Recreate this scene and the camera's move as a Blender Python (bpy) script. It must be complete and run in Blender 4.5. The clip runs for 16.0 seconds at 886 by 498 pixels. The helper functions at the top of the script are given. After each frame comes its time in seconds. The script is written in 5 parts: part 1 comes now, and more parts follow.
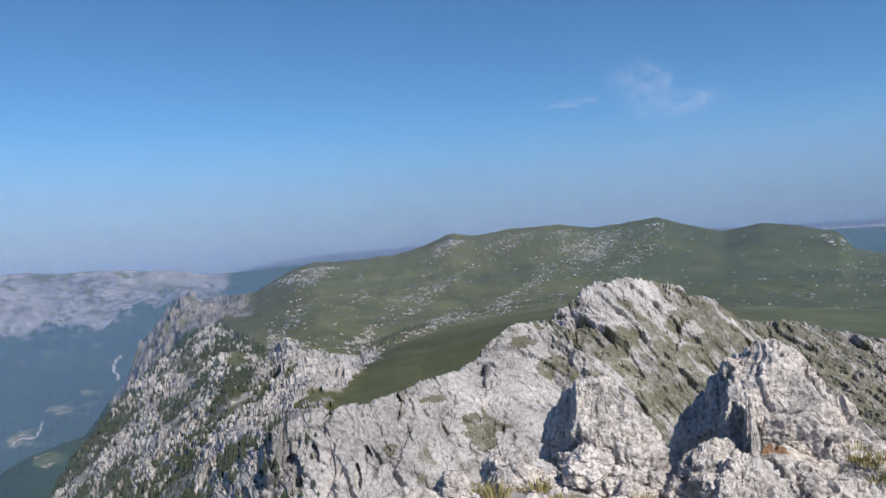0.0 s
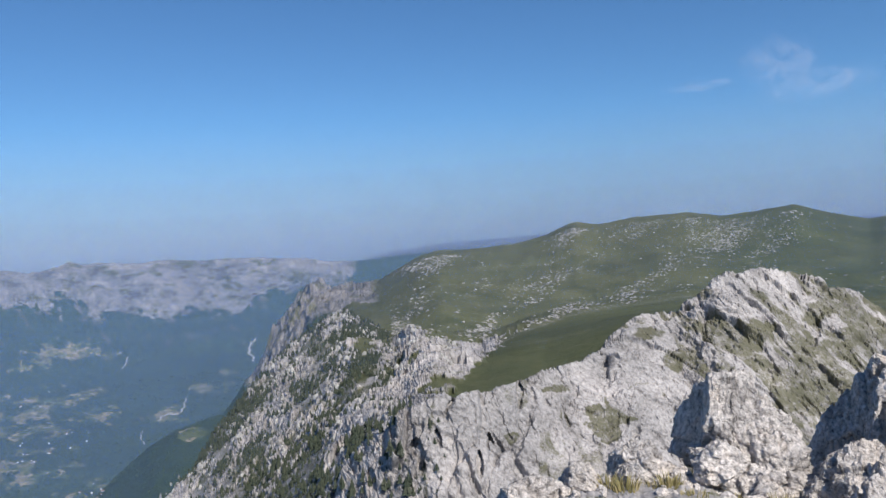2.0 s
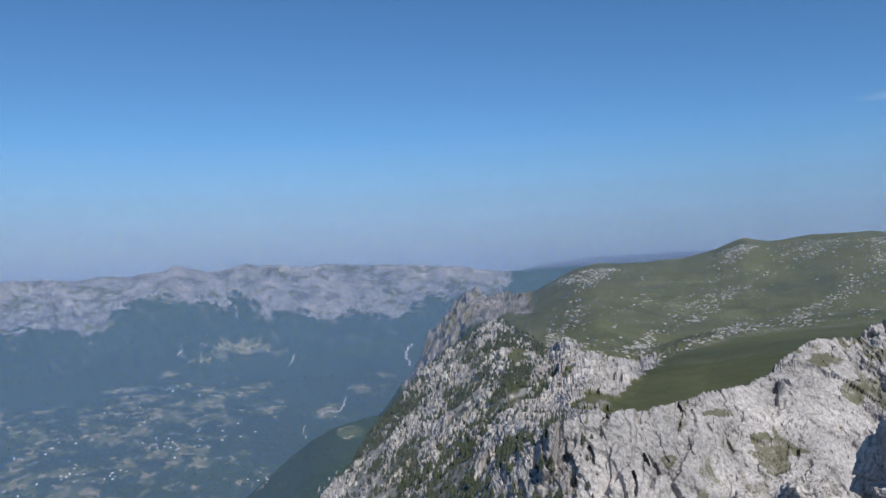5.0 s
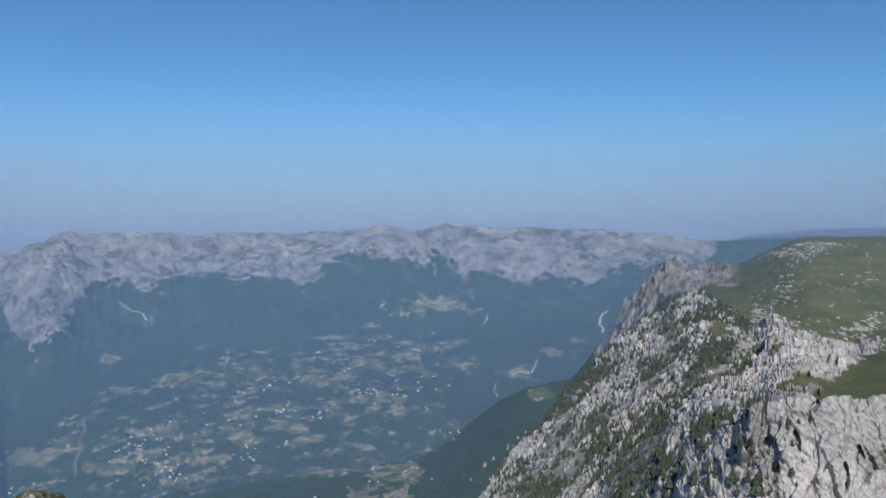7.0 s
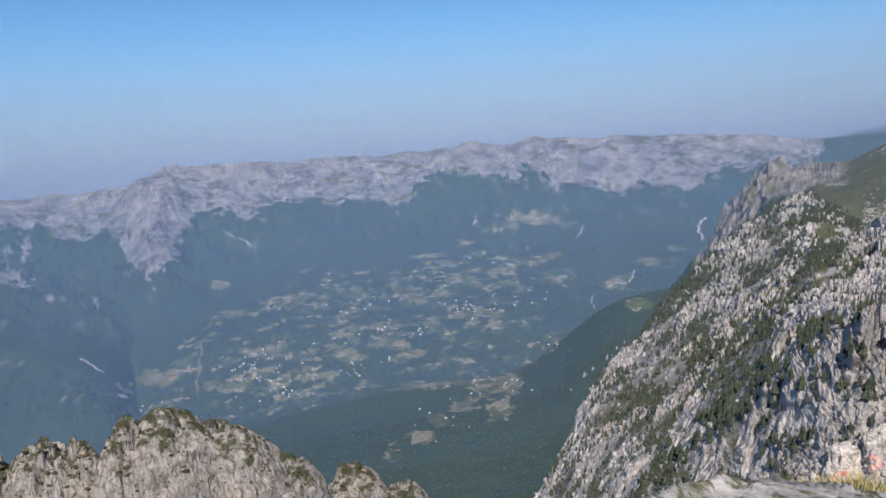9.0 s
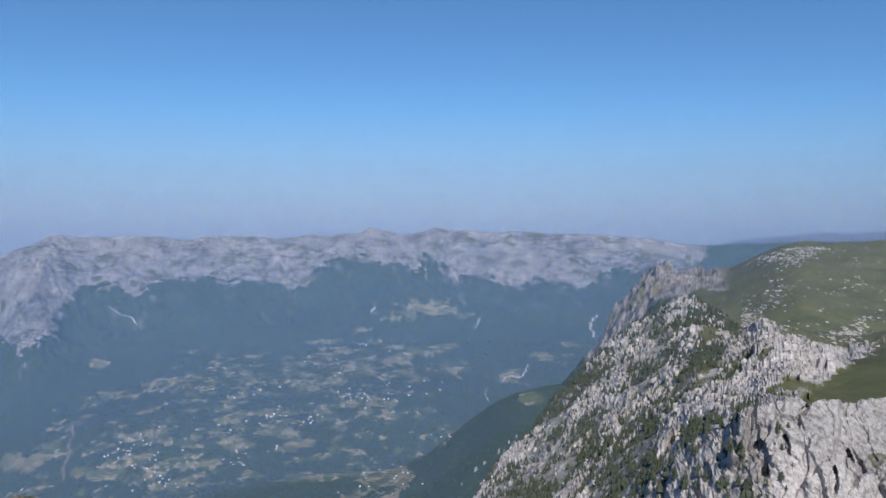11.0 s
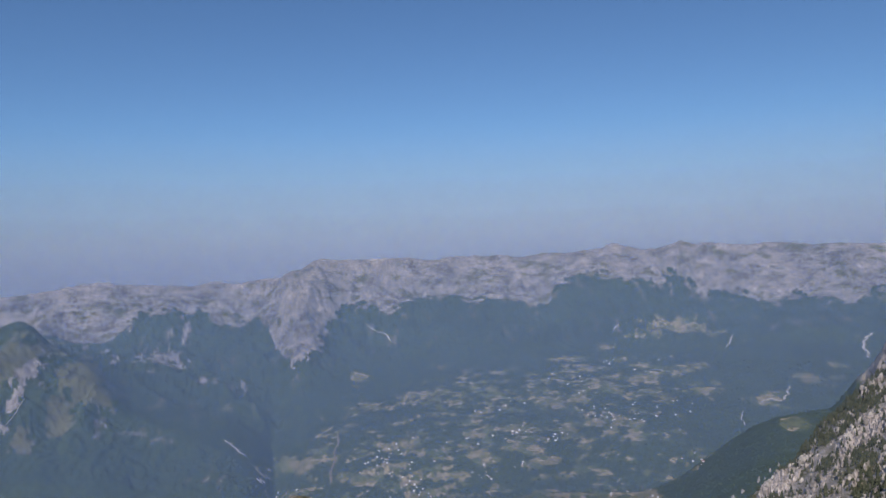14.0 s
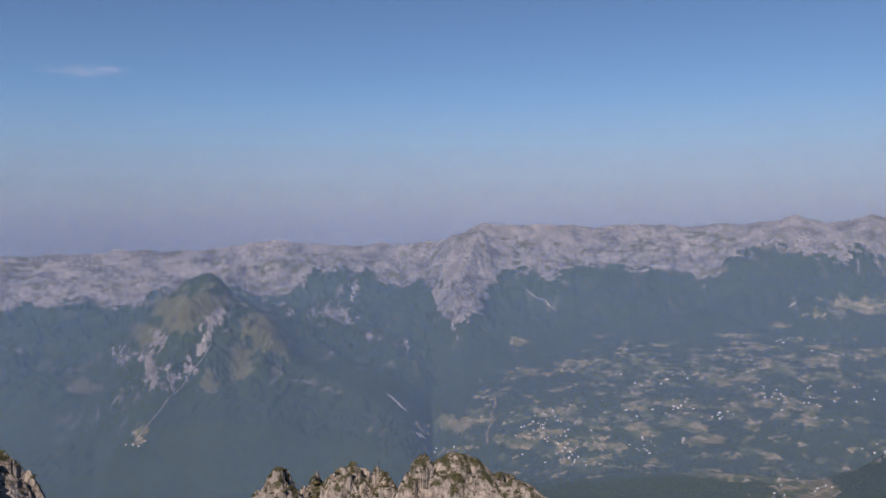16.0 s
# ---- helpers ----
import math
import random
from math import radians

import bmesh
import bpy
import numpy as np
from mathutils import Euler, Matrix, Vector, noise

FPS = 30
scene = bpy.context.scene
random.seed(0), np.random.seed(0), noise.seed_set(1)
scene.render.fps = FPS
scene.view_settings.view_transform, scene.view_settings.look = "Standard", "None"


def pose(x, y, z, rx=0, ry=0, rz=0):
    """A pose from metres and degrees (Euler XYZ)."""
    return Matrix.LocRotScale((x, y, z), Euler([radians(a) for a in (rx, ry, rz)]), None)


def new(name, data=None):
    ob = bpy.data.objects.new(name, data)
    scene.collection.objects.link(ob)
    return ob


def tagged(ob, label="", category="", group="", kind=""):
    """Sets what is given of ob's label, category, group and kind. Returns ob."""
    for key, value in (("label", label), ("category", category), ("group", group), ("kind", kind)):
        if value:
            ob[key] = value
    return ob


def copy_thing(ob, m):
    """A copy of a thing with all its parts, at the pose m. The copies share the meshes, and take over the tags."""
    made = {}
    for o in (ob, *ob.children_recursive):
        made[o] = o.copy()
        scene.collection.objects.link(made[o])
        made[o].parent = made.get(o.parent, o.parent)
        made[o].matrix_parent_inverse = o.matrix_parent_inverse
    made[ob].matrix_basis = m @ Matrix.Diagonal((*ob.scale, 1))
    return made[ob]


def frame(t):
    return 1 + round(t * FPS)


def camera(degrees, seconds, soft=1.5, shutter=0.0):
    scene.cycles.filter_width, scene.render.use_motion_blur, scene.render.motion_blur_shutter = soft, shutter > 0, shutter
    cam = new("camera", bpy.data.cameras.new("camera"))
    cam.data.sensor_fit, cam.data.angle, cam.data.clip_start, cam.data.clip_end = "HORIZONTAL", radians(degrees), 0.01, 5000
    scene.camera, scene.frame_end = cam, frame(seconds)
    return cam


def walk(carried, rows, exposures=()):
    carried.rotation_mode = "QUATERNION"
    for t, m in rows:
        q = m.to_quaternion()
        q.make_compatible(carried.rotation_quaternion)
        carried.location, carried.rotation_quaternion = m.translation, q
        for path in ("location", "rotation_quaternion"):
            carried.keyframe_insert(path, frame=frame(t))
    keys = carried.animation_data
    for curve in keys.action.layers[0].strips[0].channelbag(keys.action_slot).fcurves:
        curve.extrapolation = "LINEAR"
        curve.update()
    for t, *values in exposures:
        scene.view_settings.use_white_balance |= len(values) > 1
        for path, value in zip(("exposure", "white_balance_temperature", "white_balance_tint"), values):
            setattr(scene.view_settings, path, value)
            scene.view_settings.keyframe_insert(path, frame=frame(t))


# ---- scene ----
# ---- camera: held out at arm's length on the summit, turning to the left ----
EYE, ARM = 1.6, 0.35
cam = camera(58.58, 16.0, soft=1.5)
ROWS = [  # seconds, yaw, pitch, roll
    (0.0, -0.00, -1.20, 3.40),
    (0.5, 2.59, -0.90, 3.44),
    (1.0, 5.12, -0.85, 3.23),
    (1.5, 6.95, -0.96, 3.03),
    (2.0, 8.85, -1.50, 3.47),
    (2.5, 10.46, -1.63, 3.46),
    (3.0, 12.07, -1.46, 3.32),
    (3.2, 12.58, -1.40, 3.04),
    (5.3, 23.85, -0.09, 0.77),
    (5.5, 26.66, -0.38, -0.10),
    (6.0, 29.85, -0.00, -0.96),
    (6.5, 32.24, -1.88, -0.51),
    (7.0, 34.42, -2.61, 0.13),
    (7.5, 36.85, -5.05, 0.86),
    (8.0, 39.73, -7.61, 2.70),
    (8.2, 40.83, -8.63, 3.56),
    (10.3, 40.21, -5.86, 2.58),
    (10.5, 37.66, -4.13, 1.93),
    (11.0, 33.78, -2.30, 0.04),
    (11.5, 31.41, -1.04, 1.07),
    (12.0, 36.79, -0.97, 1.64),
    (12.5, 41.30, -0.38, 1.47),
    (13.0, 45.19, -0.11, 1.55),
    (13.5, 48.23, -0.10, 2.02),
    (14.0, 51.02, -0.76, 2.03),
    (14.5, 54.19, -1.14, 1.88),
    (15.0, 57.20, -1.85, 1.63),
    (15.5, 59.95, -1.02, 2.01),
    (16.0, 62.78, -2.98, 0.67),
]
walk(cam, [(t, pose(-ARM * math.sin(radians(yaw)), ARM * (math.cos(radians(yaw)) - 1), EYE, 90 + pitch, roll, yaw)) for t, yaw, pitch, roll in ROWS],
     exposures=[(0.0, 0.29, 6500, 8), (3.0, 0.25, 6400, 8), (5.5, 0.12, 6350, 6), (7.0, 0.14, 6350, 5), (7.5, 0.1, 6350, 6), (8.0, 0.4, 6550, 7), (10.4, 0.26, 6850, 13), (11.0, 0.25, 6400, 9), (12.5, 0.07, 6350, 8), (14.5, 0.04, 7300, 19), (16.0, 0.08, 7750, 21)])

# ---- world, sun, exposure ----
SUN_AZ, SUN_EL = -138.0, 44.0  # degrees to the left of the first view, degrees up


def setup_world():
    world = bpy.data.worlds.new("sky")
    world.use_nodes = True
    nt = world.node_tree
    sky = nt.nodes.new("ShaderNodeTexSky")
    sky.sky_type, sky.sun_disc = "NISHITA", False
    sky.sun_elevation, sky.sun_rotation = radians(SUN_EL), radians(-SUN_AZ)
    sky.altitude, sky.air_density, sky.dust_density, sky.ozone_density = 2000, 1.0, 0.4, 3.5
    back = nt.nodes["Background"]
    back.inputs["Strength"].default_value = 0.079
    tint = nt.nodes.new("ShaderNodeMix")
    tint.data_type, tint.blend_type = "RGBA", "MULTIPLY"
    tint.inputs[0].default_value = 1.0
    tint.inputs[7].default_value = (0.665, 0.965, 1.18, 1)
    nt.links.new(sky.outputs["Color"], tint.inputs[6])
    nt.links.new(tint.outputs[2], back.inputs["Color"])
    scene.world = world
    sun = new("sun", bpy.data.lights.new("sun", "SUN"))
    sun.data.energy, sun.data.angle, sun.data.color = 4.5, radians(0.5), (1.0, 0.93, 0.84)
    a, e = radians(SUN_AZ), radians(SUN_EL)
    way = Vector((-math.sin(a) * math.cos(e), math.cos(a) * math.cos(e), math.sin(e)))
    sun.matrix_world = Matrix.Translation(way * 300) @ way.to_track_quat("Z", "Y").to_matrix().to_4x4()


setup_world()
scene.cycles.transparent_max_bounces = 32


# ---- materials ----
def material(name):
    m = bpy.data.materials.new(name)
    m.use_nodes = True
    nt = m.node_tree
    return m, nt, nt.nodes["Principled BSDF"]


def node(nt, kind, **inputs):
    n = nt.nodes.new(kind)
    for k, v in inputs.items():
        n.inputs[k.replace("_", " ")].default_value = v
    return n


def noise_node(nt, vec, scale, detail=5.0, rough=0.6):
    n = node(nt, "ShaderNodeTexNoise", Scale=scale, Detail=detail, Roughness=rough)
    nt.links.new(vec, n.inputs["Vector"])
    return n.outputs["Fac"]


def ramp(nt, fac, stops):
    n = nt.nodes.new("ShaderNodeValToRGB")
    els = n.color_ramp.elements
    while len(els) < len(stops):
        els.new(0.5)
    for e, (p, c) in zip(els, stops):
        e.position, e.color = p, (*c, 1)
    nt.links.new(fac, n.inputs["Fac"])
    return n.outputs["Color"]


def math_node(nt, op, a, b):
    n = nt.nodes.new("ShaderNodeMath")
    n.operation = op
    for i, v in enumerate((a, b)):
        if isinstance(v, (int, float)):
            n.inputs[i].default_value = v
        else:
            nt.links.new(v, n.inputs[i])
    return n.outputs["Value"]


def mix(nt, fac, a, b, blend="MIX"):
    n = nt.nodes.new("ShaderNodeMix")
    n.data_type, n.blend_type = "RGBA", blend
    for key, v in (("Factor_Float", fac), ("A_Color", a), ("B_Color", b)):
        sock = next(s for s in n.inputs if s.identifier == key)
        if isinstance(v, tuple):
            sock.default_value = (*v, 1)
        elif isinstance(v, (int, float)):
            sock.default_value = v
        else:
            nt.links.new(v, sock)
    return next(s for s in n.outputs if s.identifier == "Result_Color")


def step(nt, v, lo, hi):
    n = nt.nodes.new("ShaderNodeMapRange")
    n.interpolation_type = "SMOOTHSTEP"
    n.inputs["From Min"].default_value, n.inputs["From Max"].default_value = lo, hi
    nt.links.new(v, n.inputs["Value"])
    return n.outputs["Result"]


ROCK = [(0.3, (0.16, 0.152, 0.157)), (0.44, (0.33, 0.314, 0.322)), (0.6, (0.5, 0.476, 0.49)), (0.75, (0.62, 0.59, 0.605))]
GRASS = [(0.3, (0.07, 0.08, 0.044)), (0.5, (0.105, 0.112, 0.06)), (0.7, (0.155, 0.148, 0.09))]
WOOD = [(0.3, (0.028, 0.048, 0.025)), (0.55, (0.04, 0.066, 0.032)), (0.75, (0.058, 0.084, 0.04))]
THIN_TURF = [(0.3, (0.085, 0.085, 0.058)), (0.5, (0.13, 0.127, 0.092)), (0.7, (0.2, 0.19, 0.15))]
FIELD = [(0.15, (0.08, 0.11, 0.05)), (0.4, (0.15, 0.16, 0.08)), (0.65, (0.23, 0.2, 0.12)), (0.9, (0.33, 0.28, 0.19))]


def land_material(name, fine, broad, contrast=1.0, tone=1.0, drawn=0.22, turf=GRASS):
    """Limestone, grass, woods and fields, shared out by the ground's cover; fine and broad: sizes of the grain in metres."""
    m, nt, bsdf = material(name)
    geo = nt.nodes.new("ShaderNodeNewGeometry")
    at = nt.nodes.new("ShaderNodeAttribute")
    at.attribute_name = "cover"
    sep = nt.nodes.new("ShaderNodeSeparateColor")
    nt.links.new(at.outputs["Color"], sep.inputs["Color"])
    pos = geo.outputs["Position"]
    n1, n2 = noise_node(nt, pos, 1 / fine, 6, 0.65), noise_node(nt, pos, 1 / broad, 5, 0.55)
    both = math_node(nt, "ADD", math_node(nt, "MULTIPLY", n1, 0.6), math_node(nt, "MULTIPLY", n2, 0.4))
    tall = nt.nodes.new("ShaderNodeVectorMath")
    tall.operation = "MULTIPLY"
    tall.inputs[1].default_value = (1.0, 1.0, drawn)
    nt.links.new(pos, tall.inputs[0])
    streak = noise_node(nt, tall.outputs["Vector"], 1.6 / fine, 5, 0.7)
    rock, grass, wood = ramp(nt, math_node(nt, "ADD", 0.5, math_node(nt, "MULTIPLY", math_node(nt, "SUBTRACT", both, 0.5), contrast)), [(p, tuple(tone * c for c in col)) for p, col in ROCK]), ramp(nt, both, turf), ramp(nt, n1, WOOD)
    grass = mix(nt, sep.outputs["Red"], grass, ramp(nt, both, [(0.3, (0.05, 0.064, 0.032)), (0.5, (0.068, 0.083, 0.042)), (0.7, (0.1, 0.104, 0.058))]))
    cells = node(nt, "ShaderNodeTexVoronoi", Scale=1 / (broad * 0.14))
    bend = nt.nodes.new("ShaderNodeVectorMath")
    bend.operation = "MULTIPLY"
    bend.inputs[1].default_value = (1.0, 0.55, 0.2)
    turned = nt.nodes.new("ShaderNodeMapping")
    turned.inputs["Rotation"].default_value = (0, 0, radians(-45))
    nt.links.new(pos, turned.inputs["Vector"])
    nt.links.new(turned.outputs["Vector"], bend.inputs[0])
    nt.links.new(bend.outputs["Vector"], cells.inputs["Vector"])
    pick = nt.nodes.new("ShaderNodeSeparateColor")
    nt.links.new(cells.outputs["Color"], pick.inputs["Color"])
    field = ramp(nt, pick.outputs["Red"], FIELD)
    n0 = noise_node(nt, pos, 3.3 / fine, 4, 0.7)
    jitter = math_node(nt, "ADD", math_node(nt, "MULTIPLY", math_node(nt, "SUBTRACT", n1, 0.5), 1.3), math_node(nt, "MULTIPLY", math_node(nt, "SUBTRACT", n0, 0.5), 1.0))
    rock = mix(nt, 1.0, rock, ramp(nt, streak, [(0.34, (0.68, 0.68, 0.69)), (0.46, (0.98, 0.98, 0.98)), (0.7, (1.1, 1.09, 1.08))]), "MULTIPLY")
    base = mix(nt, step(nt, math_node(nt, "ADD", sep.outputs["Green"], jitter), 0.3, 0.7), rock, grass)
    base = mix(nt, step(nt, math_node(nt, "ADD", sep.outputs["Blue"], jitter), 0.4, 0.6), base, wood)
    fields = math_node(nt, "MULTIPLY", at.outputs["Alpha"], math_node(nt, "ADD", 0.42, math_node(nt, "MULTIPLY", pick.outputs["Green"], 1.2)))
    copse = step(nt, noise_node(nt, pos, 2.2 / fine, 3, 0.7), 0.5, 0.62)
    field = mix(nt, math_node(nt, "MULTIPLY", copse, 0.88), field, wood)
    base = mix(nt, step(nt, math_node(nt, "ADD", fields, math_node(nt, "MULTIPLY", jitter, 0.35)), 0.4, 0.6), base, field)
    wear = noise_node(nt, pos, 0.35 / broad, 4, 0.6)
    base = mix(nt, 1.0, base, ramp(nt, wear, [(0.3, (0.72, 0.73, 0.72)), (0.7, (1.12, 1.1, 1.06))]), "MULTIPLY")
    nt.links.new(base, bsdf.inputs["Base Color"])
    bsdf.inputs["Roughness"].default_value = 0.95
    bsdf.inputs["Specular IOR Level"].default_value = 0.15
    bump = node(nt, "ShaderNodeBump", Strength=0.7, Distance=fine * 0.5)
    nt.links.new(n1, bump.inputs["Height"])
    nt.links.new(bump.outputs["Normal"], bsdf.inputs["Normal"])
    return m


LAND_NEAR = land_material("summit_limestone_and_turf", 0.25, 1.6)
LAND_CLIFF = land_material("fissured_limestone", 0.9, 9.0, 1.25, 0.95, 0.4, THIN_TURF)
LAND_FLANK = land_material("limestone_scrub_and_scree", 1.7, 14.0, 1.3, 0.96, 0.35)
LAND_MID = land_material("limestone_and_alpine_turf", 4.0, 26.0, 1.1, 0.95)
LAND_CRAG = land_material("grey_weathered_limestone", 6.0, 40.0, 1.8, 0.6, 0.5)
LAND_FAR = land_material("valley_woods_and_fields", 22.0, 150.0)
LAND_RANGE = land_material("far_limestone_and_forest", 14.0, 110.0, 2.2, 0.6, 1.0)


# ---- the lie of the land: ridges and hollows round the summit ----
def lattice(ix, iy, iz, seed):
    h = (ix * 374761393 + iy * 668265263 + iz * 2147483647 + seed * 1274126177) & 0xFFFFFFFF
    h = ((h ^ (h >> 13)) * 1274126177) & 0xFFFFFFFF
    h = ((h ^ (h >> 15)) * 2246822519) & 0xFFFFFFFF
    return ((h ^ (h >> 16)) & 0xFFFF).astype(np.float32) / 32767.5 - 1


def vnoise(x, y, z, seed):
    fx, fy, fz = np.floor(x), np.floor(y), np.floor(z)
    ix, iy, iz = fx.astype(np.int64), fy.astype(np.int64), fz.astype(np.int64)
    tx, ty, tz = x - fx, y - fy, z - fz
    tx, ty, tz = tx * tx * (3 - 2 * tx), ty * ty * (3 - 2 * ty), tz * tz * (3 - 2 * tz)
    out = 0.0
    for a in (0, 1):
        for b in (0, 1):
            for c in (0, 1):
                wt = (tx if a else 1 - tx) * (ty if b else 1 - ty) * (tz if c else 1 - tz)
                out = out + wt * lattice(ix + a, iy + b, iz + c, seed)
    return out


def fbm(x, y, z, seed, octaves, gain=0.55, ridged=False):
    out, amp, tot = 0.0, 1.0, 0.0
    for i in range(octaves):
        n = vnoise(x * 2.03 ** i, y * 2.03 ** i, z * 2.03 ** i, seed + 17 * i)
        out, tot, amp = out + amp * ((1 - 2 * np.abs(n)) if ridged else n), tot + amp, amp * gain
    return out / tot


def facets(x, y, z, seed, shift=0.5):
    """Broken blocks: each cell of rock has a face tilted its own way. Returns the relief and the nearness to a crack."""
    ix, iy, iz = (np.floor(v).astype(np.int64) for v in (x, y, z))
    best, second = np.full(x.shape, 9.0), np.full(x.shape, 9.0)
    bx, by, bz = ix.copy(), iy.copy(), iz.copy()
    px, py, pz = x * 0, x * 0, x * 0
    for a in (-1, 0, 1):
        for b in (-1, 0, 1):
            for c in (-1, 0, 1):
                jx, jy, jz = ix + a, iy + b, iz + c
                cx, cy, cz = (j + 0.5 + 0.42 * lattice(jx, jy, jz, seed + k) for k, j in enumerate((jx, jy, jz)))
                d = (x - cx) ** 2 + (y - cy) ** 2 + (z - cz) ** 2
                hit = d < best
                second = np.where(hit, best, np.minimum(second, d))
                best = np.where(hit, d, best)
                bx, by, bz = np.where(hit, jx, bx), np.where(hit, jy, by), np.where(hit, jz, bz)
                px, py, pz = np.where(hit, x - cx, px), np.where(hit, y - cy, py), np.where(hit, z - cz, pz)
    h = [lattice(bx, by, bz, seed + 7 + k) for k in range(4)]
    return shift * h[0] + 0.9 * (px * h[1] + py * h[2] + pz * h[3]), np.sqrt(second) - np.sqrt(best)


def line(*rows):
    """A ridge or hollow round the summit: rows of degrees to the left, metres off, degrees up from the eye."""
    return np.array(rows, dtype=float)


